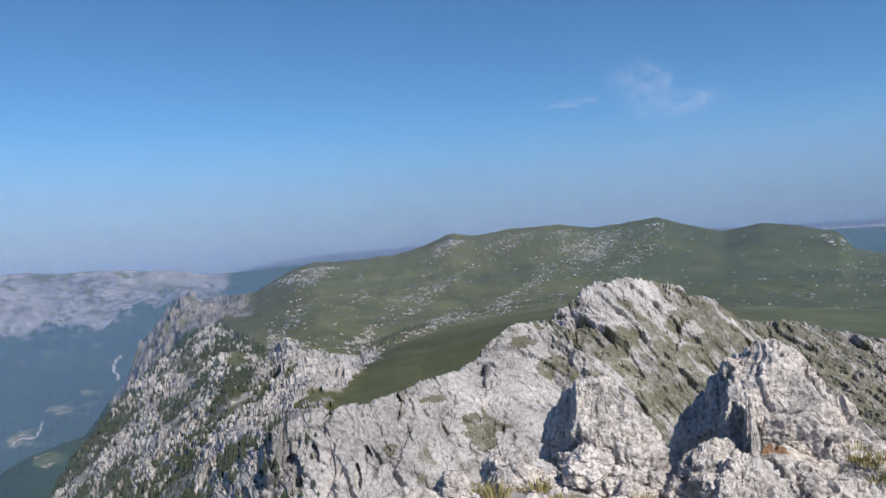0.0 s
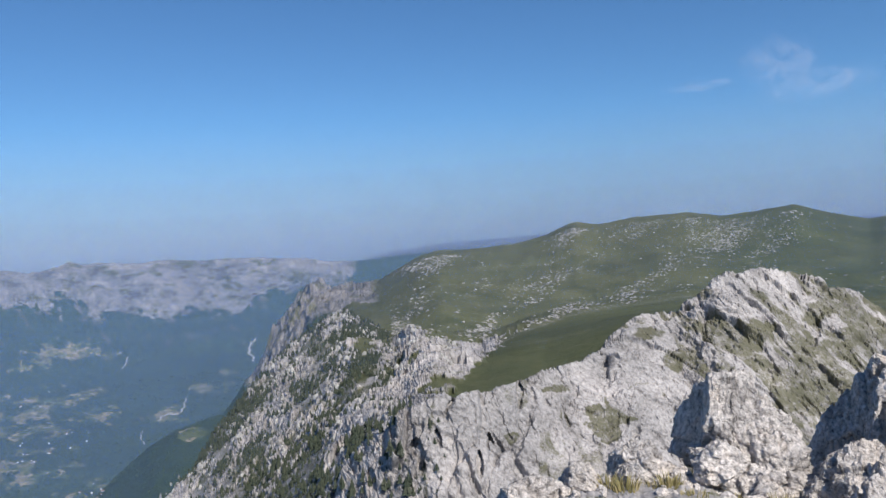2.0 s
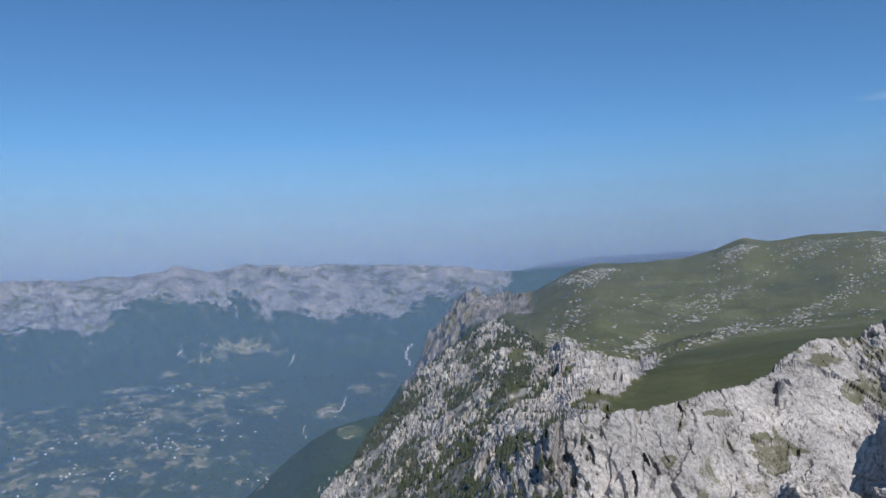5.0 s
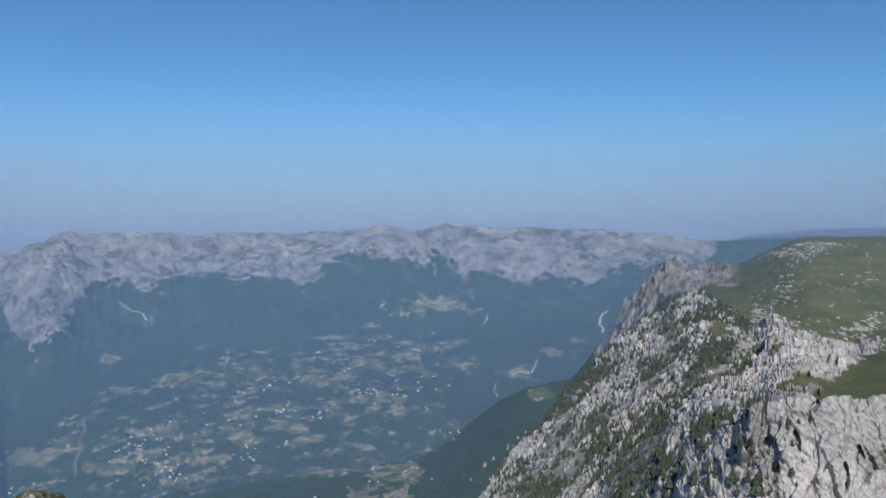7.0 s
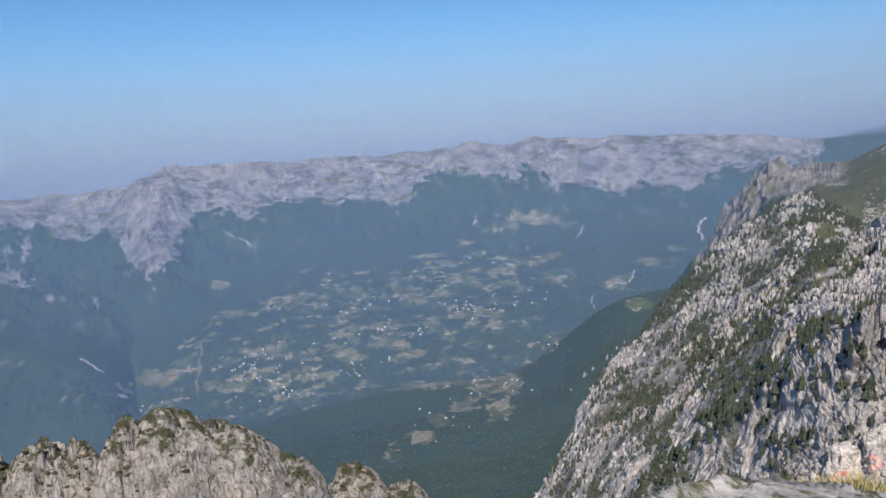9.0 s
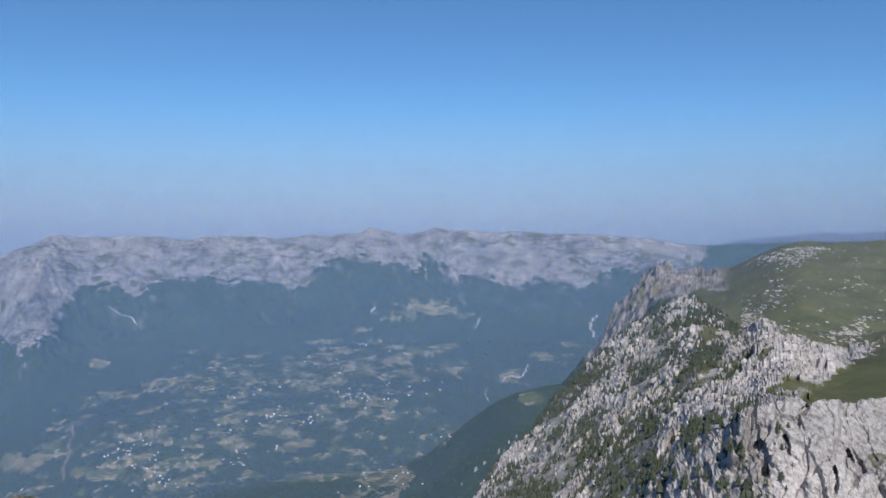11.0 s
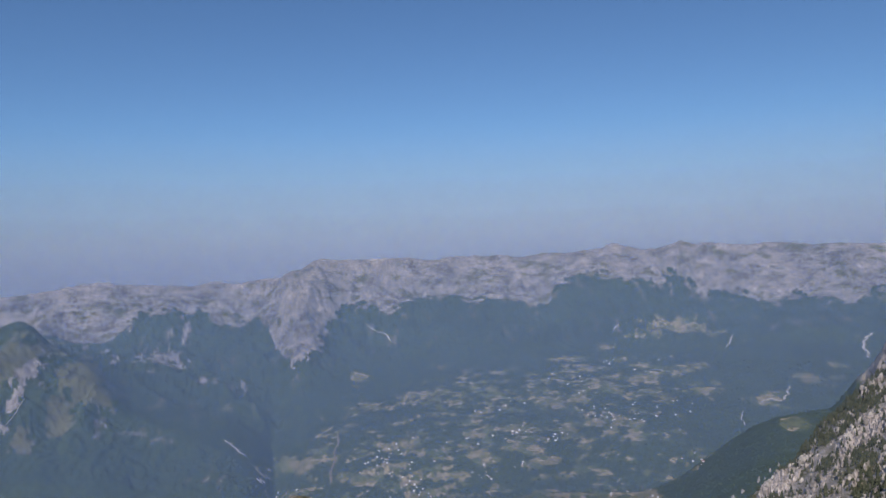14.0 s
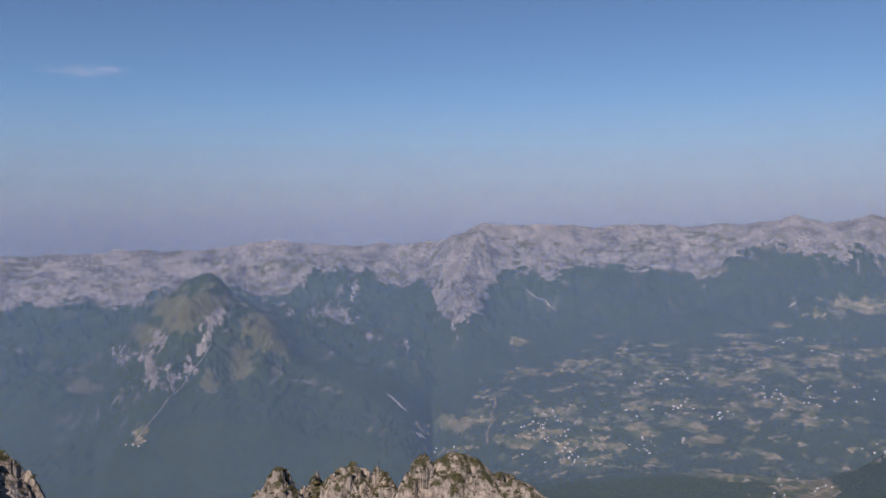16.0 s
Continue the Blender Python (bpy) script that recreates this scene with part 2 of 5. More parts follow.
RIDGES = [
    line((-180, 0.02, -89.28), (180, 0.02, -89.28)),
    line((-50, 6, -26), (-20, 6, -25), (-8, 6, -23), (5, 5.5, -24), (25, 4.5, -25), (40, 3.2, -30), (110, 3, -32)),
    # the summit's edge
    line((-50, 13, -20), (-25, 13, -20), (-14, 12.5, -19), (-8, 12, -17.9), (2, 10.5, -19.2), (10, 8, -23.5), (25, 7, -28), (40, 6, -38), (110, 6, -38)),
    # the gully below it
    line((-50, 200, -24), (-20, 190, -23), (-10, 160, -22), (-2, 110, -32), (8, 105, -40), (12, 106, -39), (15, 112, -34), (25, 118, -37), (34, 105, -43), (110, 60, -44)),
    # the limestone peak and the cliff
    line((-50, 340, -9), (-29, 330, -8.4), (-25, 330, -7.6), (-20.3, 310, -7.1), (-19.1, 300, -6.3), (-18.4, 295, -5.5), (-15.6, 280, -4.9), (-12.7, 262, -4.0), (-11, 250, -4.2),
         (-9.7, 245, -4.7), (-8.4, 240, -5.9), (-7.4, 236, -6.6), (-5, 225, -6.85), (-3.1, 215, -7.8), (-2, 205, -9.1), (0, 190, -10.2), (4.5, 165, -11.1), (8.7, 152, -12.1),
         (10, 150, -11.8), (11.8, 150, -12.6), (13.3, 152, -13.8), (16, 162, -15.6), (20, 172, -19.6), (25, 180, -24.4), (34, 150, -33), (110, 150, -42)),
    # the hollow behind it
    line((-50, 420, -10.5), (-25, 430, -9), (-19, 400, -7.8), (-13, 360, -6.6), (-8, 300, -7.2), (-3, 250, -8.8), (2, 200, -11.3), (8, 175, -12.4), (11, 200, -12.0), (13, 240, -11.8),
         (16, 300, -11.3), (22, 320, -15.4), (28, 290, -20.4), (34, 230, -28), (110, 200, -42)),
    # the upper edge of the meadow, the knobs and the skyline of the pine-grown flank
    line((-50, 700, -7), (-25, 700, -6.4), (-13, 620, -6.0), (-7.7, 600, -5.9), (-4.4, 560, -6.3), (-0.2, 520, -6.9), (4, 440, -8.0), (7, 380, -9.2), (8.6, 370, -8.9), (10, 370, -7.8),
         (11.6, 380, -7.7), (12.8, 420, -8.3), (14.2, 560, -6.9), (16.3, 640, -5.6), (17.7, 630, -5.9), (19.6, 590, -7.3), (21.1, 560, -8.45), (22.8, 530, -9.9), (24.7, 500, -11.8),
         (26, 480, -13.1), (27.4, 450, -15.2), (30.5, 400, -17.9), (34, 320, -24.5), (40, 280, -32), (110, 240, -42)),
    # the foot of the green hill
    line((-50, 850, -5.6), (-25, 850, -5.4), (-8, 800, -5.2), (0, 760, -6.2), (5, 640, -7.6), (10, 560, -7.7), (13, 700, -6.4), (16, 820, -6.6), (19, 880, -10), (24, 800, -21), (34, 650, -27),
         (60, 700, -30), (110, 700, -32)),
    # the green hill's crest, the far crag, the wooded spur
    line((-50, 1250, -3), (-29, 1250, -2.9), (-27.4, 1250, -2.6), (-26.6, 1250, -1.45), (-24.1, 1280, -0.85), (-22, 1300, -0.55), (-19.5, 1350, -0.95), (-16.9, 1350, -0.35), (-15.1, 1340, 0.25),
         (-12.8, 1330, -0.05), (-10.4, 1320, -0.25), (-8.4, 1310, 0.1), (-4.8, 1290, 0.0), (-2.3, 1280, -0.4), (-0.5, 1270, -0.05), (1.4, 1260, -0.85), (3.5, 1250, -1.35), (7.6, 1240, -1.6),
         (9.2, 1240, -1.5), (10.8, 1250, -1.9), (12.9, 1400, -3.0), (14.1, 1500, -3.65), (17.1, 1550, -3.8), (18.1, 1550, -3.3), (19, 1540, -3.5), (19.8, 1520, -4.6), (21.1, 1480, -6.0),
         (22.4, 1440, -8.4), (25.2, 1350, -11.85), (28.4, 1300, -12.5)),
    line((-50, 1700, -6), (8, 1700, -6), (14, 1900, -11), (20, 2000, -13), (26, 1750, -16.5), (36, 1650, -19.2), (50, 1700, -19.6), (64, 1700, -21), (110, 1600, -23)),
    # the valley floor
    line((-50, 2400, -7), (8, 2400, -8), (18, 2500, -13.5), (26, 2150, -15.6), (36, 1980, -17), (64, 1950, -18.9), (80, 1900, -19.5), (110, 1900, -20)),
    line((-50, 3000, -5), (8, 3000, -6), (20, 3200, -9.0), (36, 3250, -9.0), (52, 3150, -9.6), (58, 2900, -11.5), (61.5, 2500, -14.5), (63.7, 2150, -18.2), (65.2, 2200, -16.0), (66.8, 2280, -14.3), (69.1, 2360, -13.1),
         (71.1, 2460, -12.1), (73, 2560, -10.9), (74.1, 2640, -9.4), (75.5, 2740, -7.6), (77.6, 2840, -6.0), (78.7, 2880, -4.6), (79.5, 2900, -4.2), (80.8, 2880, -4.7), (82.2, 2850, -5.8), (83.5, 2800, -7.5), (85.2, 2740, -9.6), (87, 2600, -14), (93, 2500, -15.5),
         (110, 2500, -15)),
    # the slopes of the far range
    line((-50, 4000, -3), (8, 4000, -3.4), (20, 4000, -5), (45, 4000, -5.2), (57, 3950, -5.4), (61.5, 3800, -5.6), (63.2, 3900, -6.6), (66, 3950, -6.0), (80, 3900, -6.6), (92, 3900, -7.5), (110, 3900, -7.5)),
    # its crest
    line((-50, 4500, -1), (8, 4500, -2.4), (13, 4450, -2.3), (15.5, 4450, -1.9), (17.2, 4480, -1.62), (20, 4520, -1.25), (23.3, 4550, -1.06), (28.7, 4600, -0.9), (31.8, 4600, -0.84), (34.5, 4600, -0.68),
         (35.9, 4600, -1.15), (37.2, 4600, -1.2), (38.2, 4600, -0.95), (39, 4600, -0.62), (40.2, 4600, -1.15), (42.4, 4600, -1.24), (45.6, 4580, -1.15), (48.9, 4550, -1.1), (51.3, 4500, -1.35),
         (53.9, 4450, -0.95), (58.3, 4380, -1.15), (60.3, 4340, -1.1), (61.2, 4380, -1.7), (63, 4450, -2.15), (65.7, 4500, -2.4), (68.9, 4500, -2.5), (72, 4500, -2.32), (74.9, 4500, -2.05),
         (78.2, 4500, -2.45), (82.4, 4500, -2.73), (84.7, 4500, -2.5), (92, 4500, -2.7), (110, 4500, -2.6)),
    line((-50, 4850, -0.7), (-25, 4850, -0.8), (-10, 4850, -0.8), (0, 4850, -0.8), (9, 4850, -1.1), (13, 4850, -1.5), (16, 4850, -2.2), (19, 4850, -3), (110, 4850, -4)),
]
SPUR = line((30, 1330, -13.2), (32.5, 1370, -15.0), (34.8, 1400, -16.7), (37.3, 1430, -17.8), (43, 1450, -18.0), (49.4, 1450, -18.5), (56, 1420, -19.6), (64, 1400, -21.5), (75, 1350, -24.5), (110, 1300, -27))
RIDGES[8] = np.vstack([RIDGES[8], SPUR])
TREELINE = [(-50, -6), (8, -6), (14, -3.2), (18.6, -3.4), (20.5, -3.5), (22.6, -4.3), (23.4, -5.1), (25.2, -4.7), (28, -4.8), (29.5, -4.5), (31.2, -4.1), (32.9, -4.2), (33.9, -2.9), (35.2, -3.0), (36.4, -3.7),
            (37.4, -3.8), (39.4, -2.9), (40.9, -3.5), (42.8, -3.4), (43.5, -5.0), (45.1, -5.0), (47.5, -4.6), (49.2, -4.9), (51.4, -4.1), (52.6, -3.9), (53.8, -4.5), (55.2, -5.6), (56.6, -4.6), (58, -4.7), (59.2, -5.5),
            (60.2, -6.9), (61.2, -8.6), (62, -9.4), (62.8, -8.0), (63.5, -6.4), (64.3, -5.1), (65.2, -5.0), (66.5, -5.4), (68, -4.5), (72, -4.5), (73.1, -5.6), (75.4, -6.2), (77.3, -5.8), (84.8, -5.9), (92, -5.9), (110, -6)]

# patches of open ground: degrees to the left, degrees up, half widths across and up
PLAIN_FIELDS = [(44.2, -11.8, 1.7, 0.44), (45.6, -13.8, 1.5, 0.67), (48.4, -12.4, 0.67, 0.22), (49.5, -13.9, 0.93, 0.3), (46.5, -14.9, 0.8, 0.37), (41.9, -11.8, 0.93, 0.41), (42, -14, 0.67, 0.3), (39.7, -13.3, 1.1, 0.67),
                (37.6, -13.8, 0.93, 0.74), (43.8, -15.9, 1.1, 0.44), (54.6, -14.6, 1.85, 0.74), (56.4, -16.3, 1.85, 0.8), (53.6, -16.7, 1.85, 0.67), (48.6, -15.6, 1, 0.67), (54.1, -17.8, 1.85, 0.52), (51.8, -19, 0.93, 0.3),
                (53.6, -11.5, 1.1, 0.6), (57.5, -9.7, 0.56, 0.41), (47.9, -17.6, 0.93, 0.3), (44.9, -16.2, 0.74, 0.3), (62.5, -15.6, 1.6, 0.5), (63, -17.3, 1.0, 0.5), (50.3, -16.9, 1.2, 0.4), (84.2, -15.4, 0.7, 0.4)]
UPPER_FIELDS = [(34.4, -6.6, 1.85, 0.37), (36.5, -7.3, 1.1, 0.33), (32.8, -5.6, 0.93, 0.3), (39.9, -8, 0.93, 0.22), (42.8, -8.9, 1.5, 0.22), (46.2, -9.5, 1.1, 0.15), (41.2, -9.6, 1.5, 0.3), (38.7, -10.1, 0.74, 0.3),
                (37.1, -10.3, 1.3, 0.67), (33.7, -9.4, 0.93, 0.37), (33, -11.1, 0.93, 0.41), (26.1, -10, 1.1, 0.3), (24.9, -9, 0.74, 0.22), (28.9, -11.6, 1.1, 0.44), (43.7, -10.4, 1.5, 0.22), (40, -10.8, 1.2, 0.3)]
SPUR_FIELDS = [(48.4, -18.2, 0.74, 0.15), (46.3, -18.1, 0.93, 0.19), (44, -18.1, 0.93, 0.22), (42.3, -18, 0.74, 0.22), (39.9, -17.9, 1.1, 0.19), (37.8, -18.3, 1.5, 0.6), (37.9, -20, 0.93, 0.6), (40.4, -19.7, 1.1, 0.37),
               (42.4, -20.7, 0.74, 0.37), (44, -21.8, 1.3, 0.37), (46, -22.8, 0.74, 0.3), (35.6, -16.7, 0.6, 0.22), (34.4, -16.1, 0.6, 0.22), (33.1, -15.1, 0.5, 0.19), (27.5, -12.85, 0.93, 0.33)]
SPUR_PASTURE = [(80.7, -6.8, 1.9, 1.2), (76.2, -8.2, 1.3, 0.9), (82.4, -6.6, 0.9, 0.8), (75.0, -9.6, 1.1, 0.7), (78.3, -6.5, 0.9, 0.5), (87.5, -11.5, 1.0, 0.3), (79.5, -11.8, 0.6, 0.6), (77.5, -10.6, 0.7, 0.9), (83.6, -8.3, 0.8, 0.7)]
SPUR_ROCKS = [(85.2, -9.8, 0.4, 0.5), (83.4, -10.1, 0.7, 0.5), (82.1, -11.3, 0.4, 0.5), (78.7, -7.2, 0.5, 0.45), (79.5, -8.2, 0.3, 0.6), (80.1, -9.2, 0.35, 0.8), (80.7, -10.6, 0.3, 0.7), (83.1, -11.2, 0.6, 0.6), (82.9, -8.6, 0.4, 0.4),
              (70.9, -7.7, 1.1, 0.6), (69.3, -6.2, 0.25, 0.8), (74, -7.6, 0.3, 0.3), (65.6, -9.6, 0.3, 0.4), (68.3, -9.3, 0.25, 0.4)]
CLEFTS = [(11.5, -15.9, 0.42, 1.2), (7.1, -17.2, 0.3, 1.0), (16.8, -14, 0.22, 0.74), (6.3, -15, 0.22, 0.56), (9.8, -14.8, 0.2, 0.6), (-2.3, -10.5, 0.22, 0.74), (13.1, -14.3, 0.3, 0.9), (3.9, -12, 0.2, 0.8), (8.8, -12.6, 0.22, 0.56),
          (15.2, -17.5, 0.3, 0.8), (18.2, -18.6, 0.25, 0.6), (1.0, -13.6, 0.2, 0.7)]
LEDGES = [(-2.1, -14.5, 1.4, 1.3), (4.7, -15, 0.6, 0.5), (1.5, -12, 1.1, 0.3), (-5.3, -8.2, 1.1, 0.5), (-9.3, -7.9, 1.1, 0.7), (-12, -8.6, 1.4, 0.9), (-14.6, -12.2, 1.4, 1.1), (-7, -10.1, 0.7, 0.9), (-3.4, -7.6, 0.7, 0.3), (-16.1, -7.1, 1.1, 0.7),
          (-10, -11.5, 1.0, 1.2), (-18, -9, 1.2, 1.0), (-22, -9.5, 1.5, 0.9), (-26, -10, 1.5, 1.0)]
KNOBS = [(11.5, -8.2, 1.1, 0.7), (9.9, -8.9, 0.6, 0.6), (7.6, -8.4, 0.7, 0.35), (6.1, -8.3, 0.7, 0.35), (4.7, -7.9, 0.6, 0.3), (16.3, -6.1, 1.3, 0.6), (12, -10.4, 0.9, 0.75), (10.8, -10, 0.6, 0.6)]
FLANK_TURF = [(14.9, -8.5, 0.8, 0.9), (15.5, -9.8, 0.7, 0.7), (10.0, -11.3, 0.5, 0.3), (16.2, -7.4, 0.5, 0.35), (13.3, -7.6, 0.9, 0.35), (19, -14.5, 0.6, 0.5)]


def smoothstep(lo, hi, v):
    t = np.clip((v - lo) / (hi - lo), 0, 1)
    return t * t * (3 - 2 * t)


def box_smooth(a, w):
    pad = np.pad(a, ((w, w), (0, 0)), mode="edge")
    c = np.cumsum(np.vstack([np.zeros((1, a.shape[1])), pad]), 0)
    return (c[2 * w + 1:] - c[:-2 * w - 1]) / (2 * w + 1)


def profile(az, n):
    """For each azimuth the section from the summit outwards: ring number, metres off and height, each (len(az), n)."""
    k = len(RIDGES)
    def run(g, c, w):
        fine = np.arange(-60, 120, 0.05)
        v = box_smooth(np.interp(fine, g[:, 0], g[:, c])[:, None], w)
        return np.interp(az, fine, box_smooth(v, w)[:, 0])

    rr = np.stack([run(g, 1, 16) for g in RIDGES], 1)
    el = np.stack([run(g, 2, 4) for g in RIDGES], 1)
    zz = EYE + rr * np.tan(np.radians(el))
    u = np.linspace(0, k - 1, n)
    i = np.clip(u.astype(int), 0, k - 2)
    t = u - i
    lr = np.log(rr)
    r = np.exp(lr[:, i] * (1 - t) + lr[:, i + 1] * t)
    # straight slopes between the ridges, in metres off
    s = (r - rr[:, i]) / np.maximum(rr[:, i + 1] - rr[:, i], 1e-6)
    z = zz[:, i] * (1 - s) + zz[:, i + 1] * s
    return np.broadcast_to(u, r.shape), r, z


def make_land(az, rows):
    fine = 1400
    u, r, z = profile(az, fine)
    el = np.arctan2(z - EYE, r)
    top = np.maximum.accumulate(el, 1)
    seen = np.where(el > top - 0.02, 1.0, 0.12) * np.where(el > -0.52, 1.0, 0.15)
    d = np.hypot(np.gradient(el, axis=1), 0.03 * np.gradient(np.log(r), axis=1)) * seen + 2.2e-5
    d = box_smooth(d, 25)
    c = np.cumsum(d, 1)
    c = (c - c[:, :1]) / (c[:, -1:] - c[:, :1])
    want = np.linspace(0, 1, rows)
    U, Rr, Z = (np.empty((len(az), rows)) for _ in range(3))
    for j in range(len(az)):
        f = np.interp(want, c[j], np.arange(fine))
        U[j], Rr[j], Z[j] = (np.interp(f, np.arange(fine), q[j]) for q in (u, r, z))
    return U, Rr, Z


AZ = np.concatenate([np.linspace(-46, -33, 30), np.linspace(-32.5, 95, 1780), np.linspace(95.6, 106, 20)])
LAND_ROWS = 540
LU, LR, LZ = make_land(AZ, LAND_ROWS)
LA = np.repeat(AZ[:, None], LAND_ROWS, 1)


def column(az):
    return int(np.argmin(np.abs(AZ - az)))


def patches(A, el, rows, rag):
    """Ragged patches round the summit, 1 inside and 0 out."""
    out = np.zeros_like(A)
    for a, e, w, h in rows:
        ok = (np.abs(A - a) < 2.2 * w) & (np.abs(el - e) < 2.2 * h)
        out[ok] = np.maximum(out[ok], np.exp(-((A[ok] - a) / w) ** 2 - ((el[ok] - e) / h) ** 2))
    return smoothstep(0.28, 0.5, out + rag * (out > 0.03))


def only(mask, make, *coords):
    """A field that is worked out on part of the land and is 0 elsewhere."""
    out = np.zeros(mask.shape)
    out[mask] = make(*(c[mask] for c in coords))
    return out


def broken(c, d, e, seed, sizes, heights):
    """Broken rock at three sizes: c across, d deep, e up, in metres."""
    out = np.zeros_like(c)
    for i, (size, high) in enumerate(zip(sizes, heights)):
        f, gap = facets(c / size[0], d / size[1], e / size[2], seed + 20 * i, 0.55)
        # the blocks rise from the cracks between them
        out += high * (f * smoothstep(0.0, 0.1, gap) + 0.6 * np.minimum(gap, 0.16) - 0.08)
    last = sizes[-1][0]
    return out + 1.3 * heights[-1] * fbm(c / (2 * last), d / (3 * last), e / (2.6 * last), seed + 90, 4, 0.66, True)


def shape_land(U, A, Rr, Z):
    """Crags, gullies and swells; returns the points and the cover (grass, woods, fields over rock)."""
    a, lr, w = np.radians(A), np.log(Rr), (Z - EYE) / Rr
    el = np.degrees(np.arctan(w))
    x, y = -Rr * np.sin(a), Rr * np.cos(a)
    near = smoothstep(2.35, 2.7, U)
    # noises of the ground that grow with the distance, so that every slope has its own grain
    warp = 0.03 * fbm(a * 9, lr * 9, w * 9, 5, 3)
    patch = fbm((a + warp) * 45, lr * 26, w * 45, 67, 5, 0.6)
    patch2 = fbm((a - warp) * 22, lr * 11, w * 22, 71, 4, 0.55)
    mottle = fbm((a + warp) * 110, lr * 30, w * 170, 197, 4, 0.62)
    # the parts of the land
    flank = smoothstep(12, 15, A) * (1 - smoothstep(6.2, 6.6, U)) * smoothstep(2.5, 3, U)
    front = (1 - smoothstep(12, 15, A)) * smoothstep(2.4, 2.8, U) * (1 - smoothstep(4.05, 4.3, U))
    brim = 9.3 - 1.25 * (el + 12.0) + 1.2 * patch
    meadow = smoothstep(4.05, 4.25, U) * (1 - smoothstep(5.9, 6.1, U)) * (1 - smoothstep(0, 0.5, A - brim))
    knob = smoothstep(0.0, 0.5, A - brim) * (1 - smoothstep(13, 14.5, A)) * smoothstep(4.1, 4.3, U) * (1 - smoothstep(6.1, 6.5, U))
    hill = smoothstep(5.9, 6.2, U) * (1 - smoothstep(8.3, 8.6, U)) * (1 - np.where(U < 7.4, smoothstep(16, 18, A), smoothstep(13, 15, A)))
    crag = smoothstep(13.0, 15.0, A) * (1 - smoothstep(22.3, 24.5, A)) * smoothstep(7.3, 7.7, U) * (1 - smoothstep(8.4, 8.8, U))
    far = smoothstep(11.15, 11.5, U)
    spurtop = smoothstep(10.2, 10.6, U) * (1 - far) * smoothstep(64, 66, A) * (1 - smoothstep(89, 92, A))

    # ---- the limestone peak, the flank and the far crag: broken blocks between cracks
    on = (front + flank + knob > 0.03) & (U < 6.7)
    wx, wz = (only(on, lambda p, q, r, k=k: 2.4 * fbm(p / 14, q / 14, r / 14, 300 + k, 4, 0.6), x, y, Z) for k in (0, 1))
    lean = 0.1 + 0.6 * (1 - smoothstep(-6, 0, A))
    stone = only(on, lambda c, d, e: broken(c, d, e, 131, ((13, 22, 20), (5.4, 9, 8.5), (2.3, 3.8, 3.6), (1.1, 1.7, 1.6)), (3.0, 1.5, 0.8, 0.4)), x + wx + lean * Z, y + wx, Z + wz)
    blocks = only(on, lambda c, d, e: fbm(c / 19, d / 34, e / 19, 251, 5, 0.62), x + 2 * wx + 0.5 * Z, y, Z + wz)
    knobs = patches(A, el, KNOBS, 0.5 * patch) * (flank + knob) * smoothstep(4.0, 4.3, U)
    turf = patches(A, el, FLANK_TURF, 0.45 * patch + 0.3 * mottle) * np.clip(flank + knob, 0, 1)
    blocks = np.maximum(smoothstep(-0.1, 0.12, blocks + 0.12 * (1 - smoothstep(13, 19, A)) + 0.3 * mottle) * (1 - 0.85 * turf), knobs) * np.clip(flank + knob, 0, 1)
    grow = smoothstep(100, 420, Rr)
    up = front * stone * 0.62 + blocks * (stone * (0.6 + 0.4 * grow) + 0.6 + 0.7 * grow) + 0.7 * knobs
    out = front * stone * 0.75 + blocks * (0.5 * stone + 0.8)
    clefts = smoothstep(0.3, 0.62, patches(A + 0.5 * warp * 57, el, CLEFTS, 0.5 * patch)) * np.clip(front + flank, 0, 1) * (U < 4.05)
    Z2, R2 = Z + up * near, Rr - out * near + 2.0 * clefts
    oncrag = crag > 0.02
    teeth = only(oncrag, lambda c, d, e: broken(c, d, e, 171, ((34, 90, 60), (15, 38, 26), (7, 18, 12)), (24, 14, 7)) + 12 * fbm(c / 60, d / 120, e / 80, 177, 4, 0.6, True), x + 0.3 * Z, y, Z)
    Z2, R2 = Z2 + crag * teeth * 0.45, R2 - crag * teeth * 0.7

    # ---- the green hill: knolls, hollows and small gullies
    roll = only(hill > 0.02, lambda p, q: 7.5 * fbm(p / 150, q / 190, p * 0, 211, 3) + 2.6 * fbm(p / 42, q / 60, p * 0, 215, 4, 0.6, True), x, y)
    Z2 = Z2 + hill * (1 - 0.8 * smoothstep(7.6, 8.0, U)) * roll
    Z2 = Z2 + meadow * only(meadow > 0.02, lambda p, q: 1.1 * fbm(p / 35, q / 50, p * 0, 219, 3), x, y)

    # ---- the far range and the spur before it
    away = U > 10.0
    bx, by = (only(away, lambda p, q, k=k: 45 * fbm(p / 170, q / 170, p * 0, 310 + k, 3), x, y) for k in (0, 1))
    crest = only(away, lambda p, q: fbm(p / 330, q / 330, p * 0, 321, 7, 0.58, True), x + bx, y + by)
    rib = only(away, lambda p, q: fbm(p / 95, q / 260, p * 0, 331, 5, 0.6, True), x * math.cos(0.9) + y * math.sin(0.9) + bx, y * math.cos(0.9) - x * math.sin(0.9) + by)
    grain = only(away, lambda p, q, e: fbm(p / 42, q / 70, e / 22, 341, 5, 0.66), x + bx, y + by, Z)
    strata = only(away, lambda p, q, e: fbm(p / 150, q / 150, (e + 0.16 * p) / 13, 345, 4, 0.6), x + bx, y + by, Z)
    prow = np.exp(-((A - 61.3) / 2.0) ** 2) * smoothstep(11.1, 11.9, U) * (1 - smoothstep(12.6, 13.0, U))
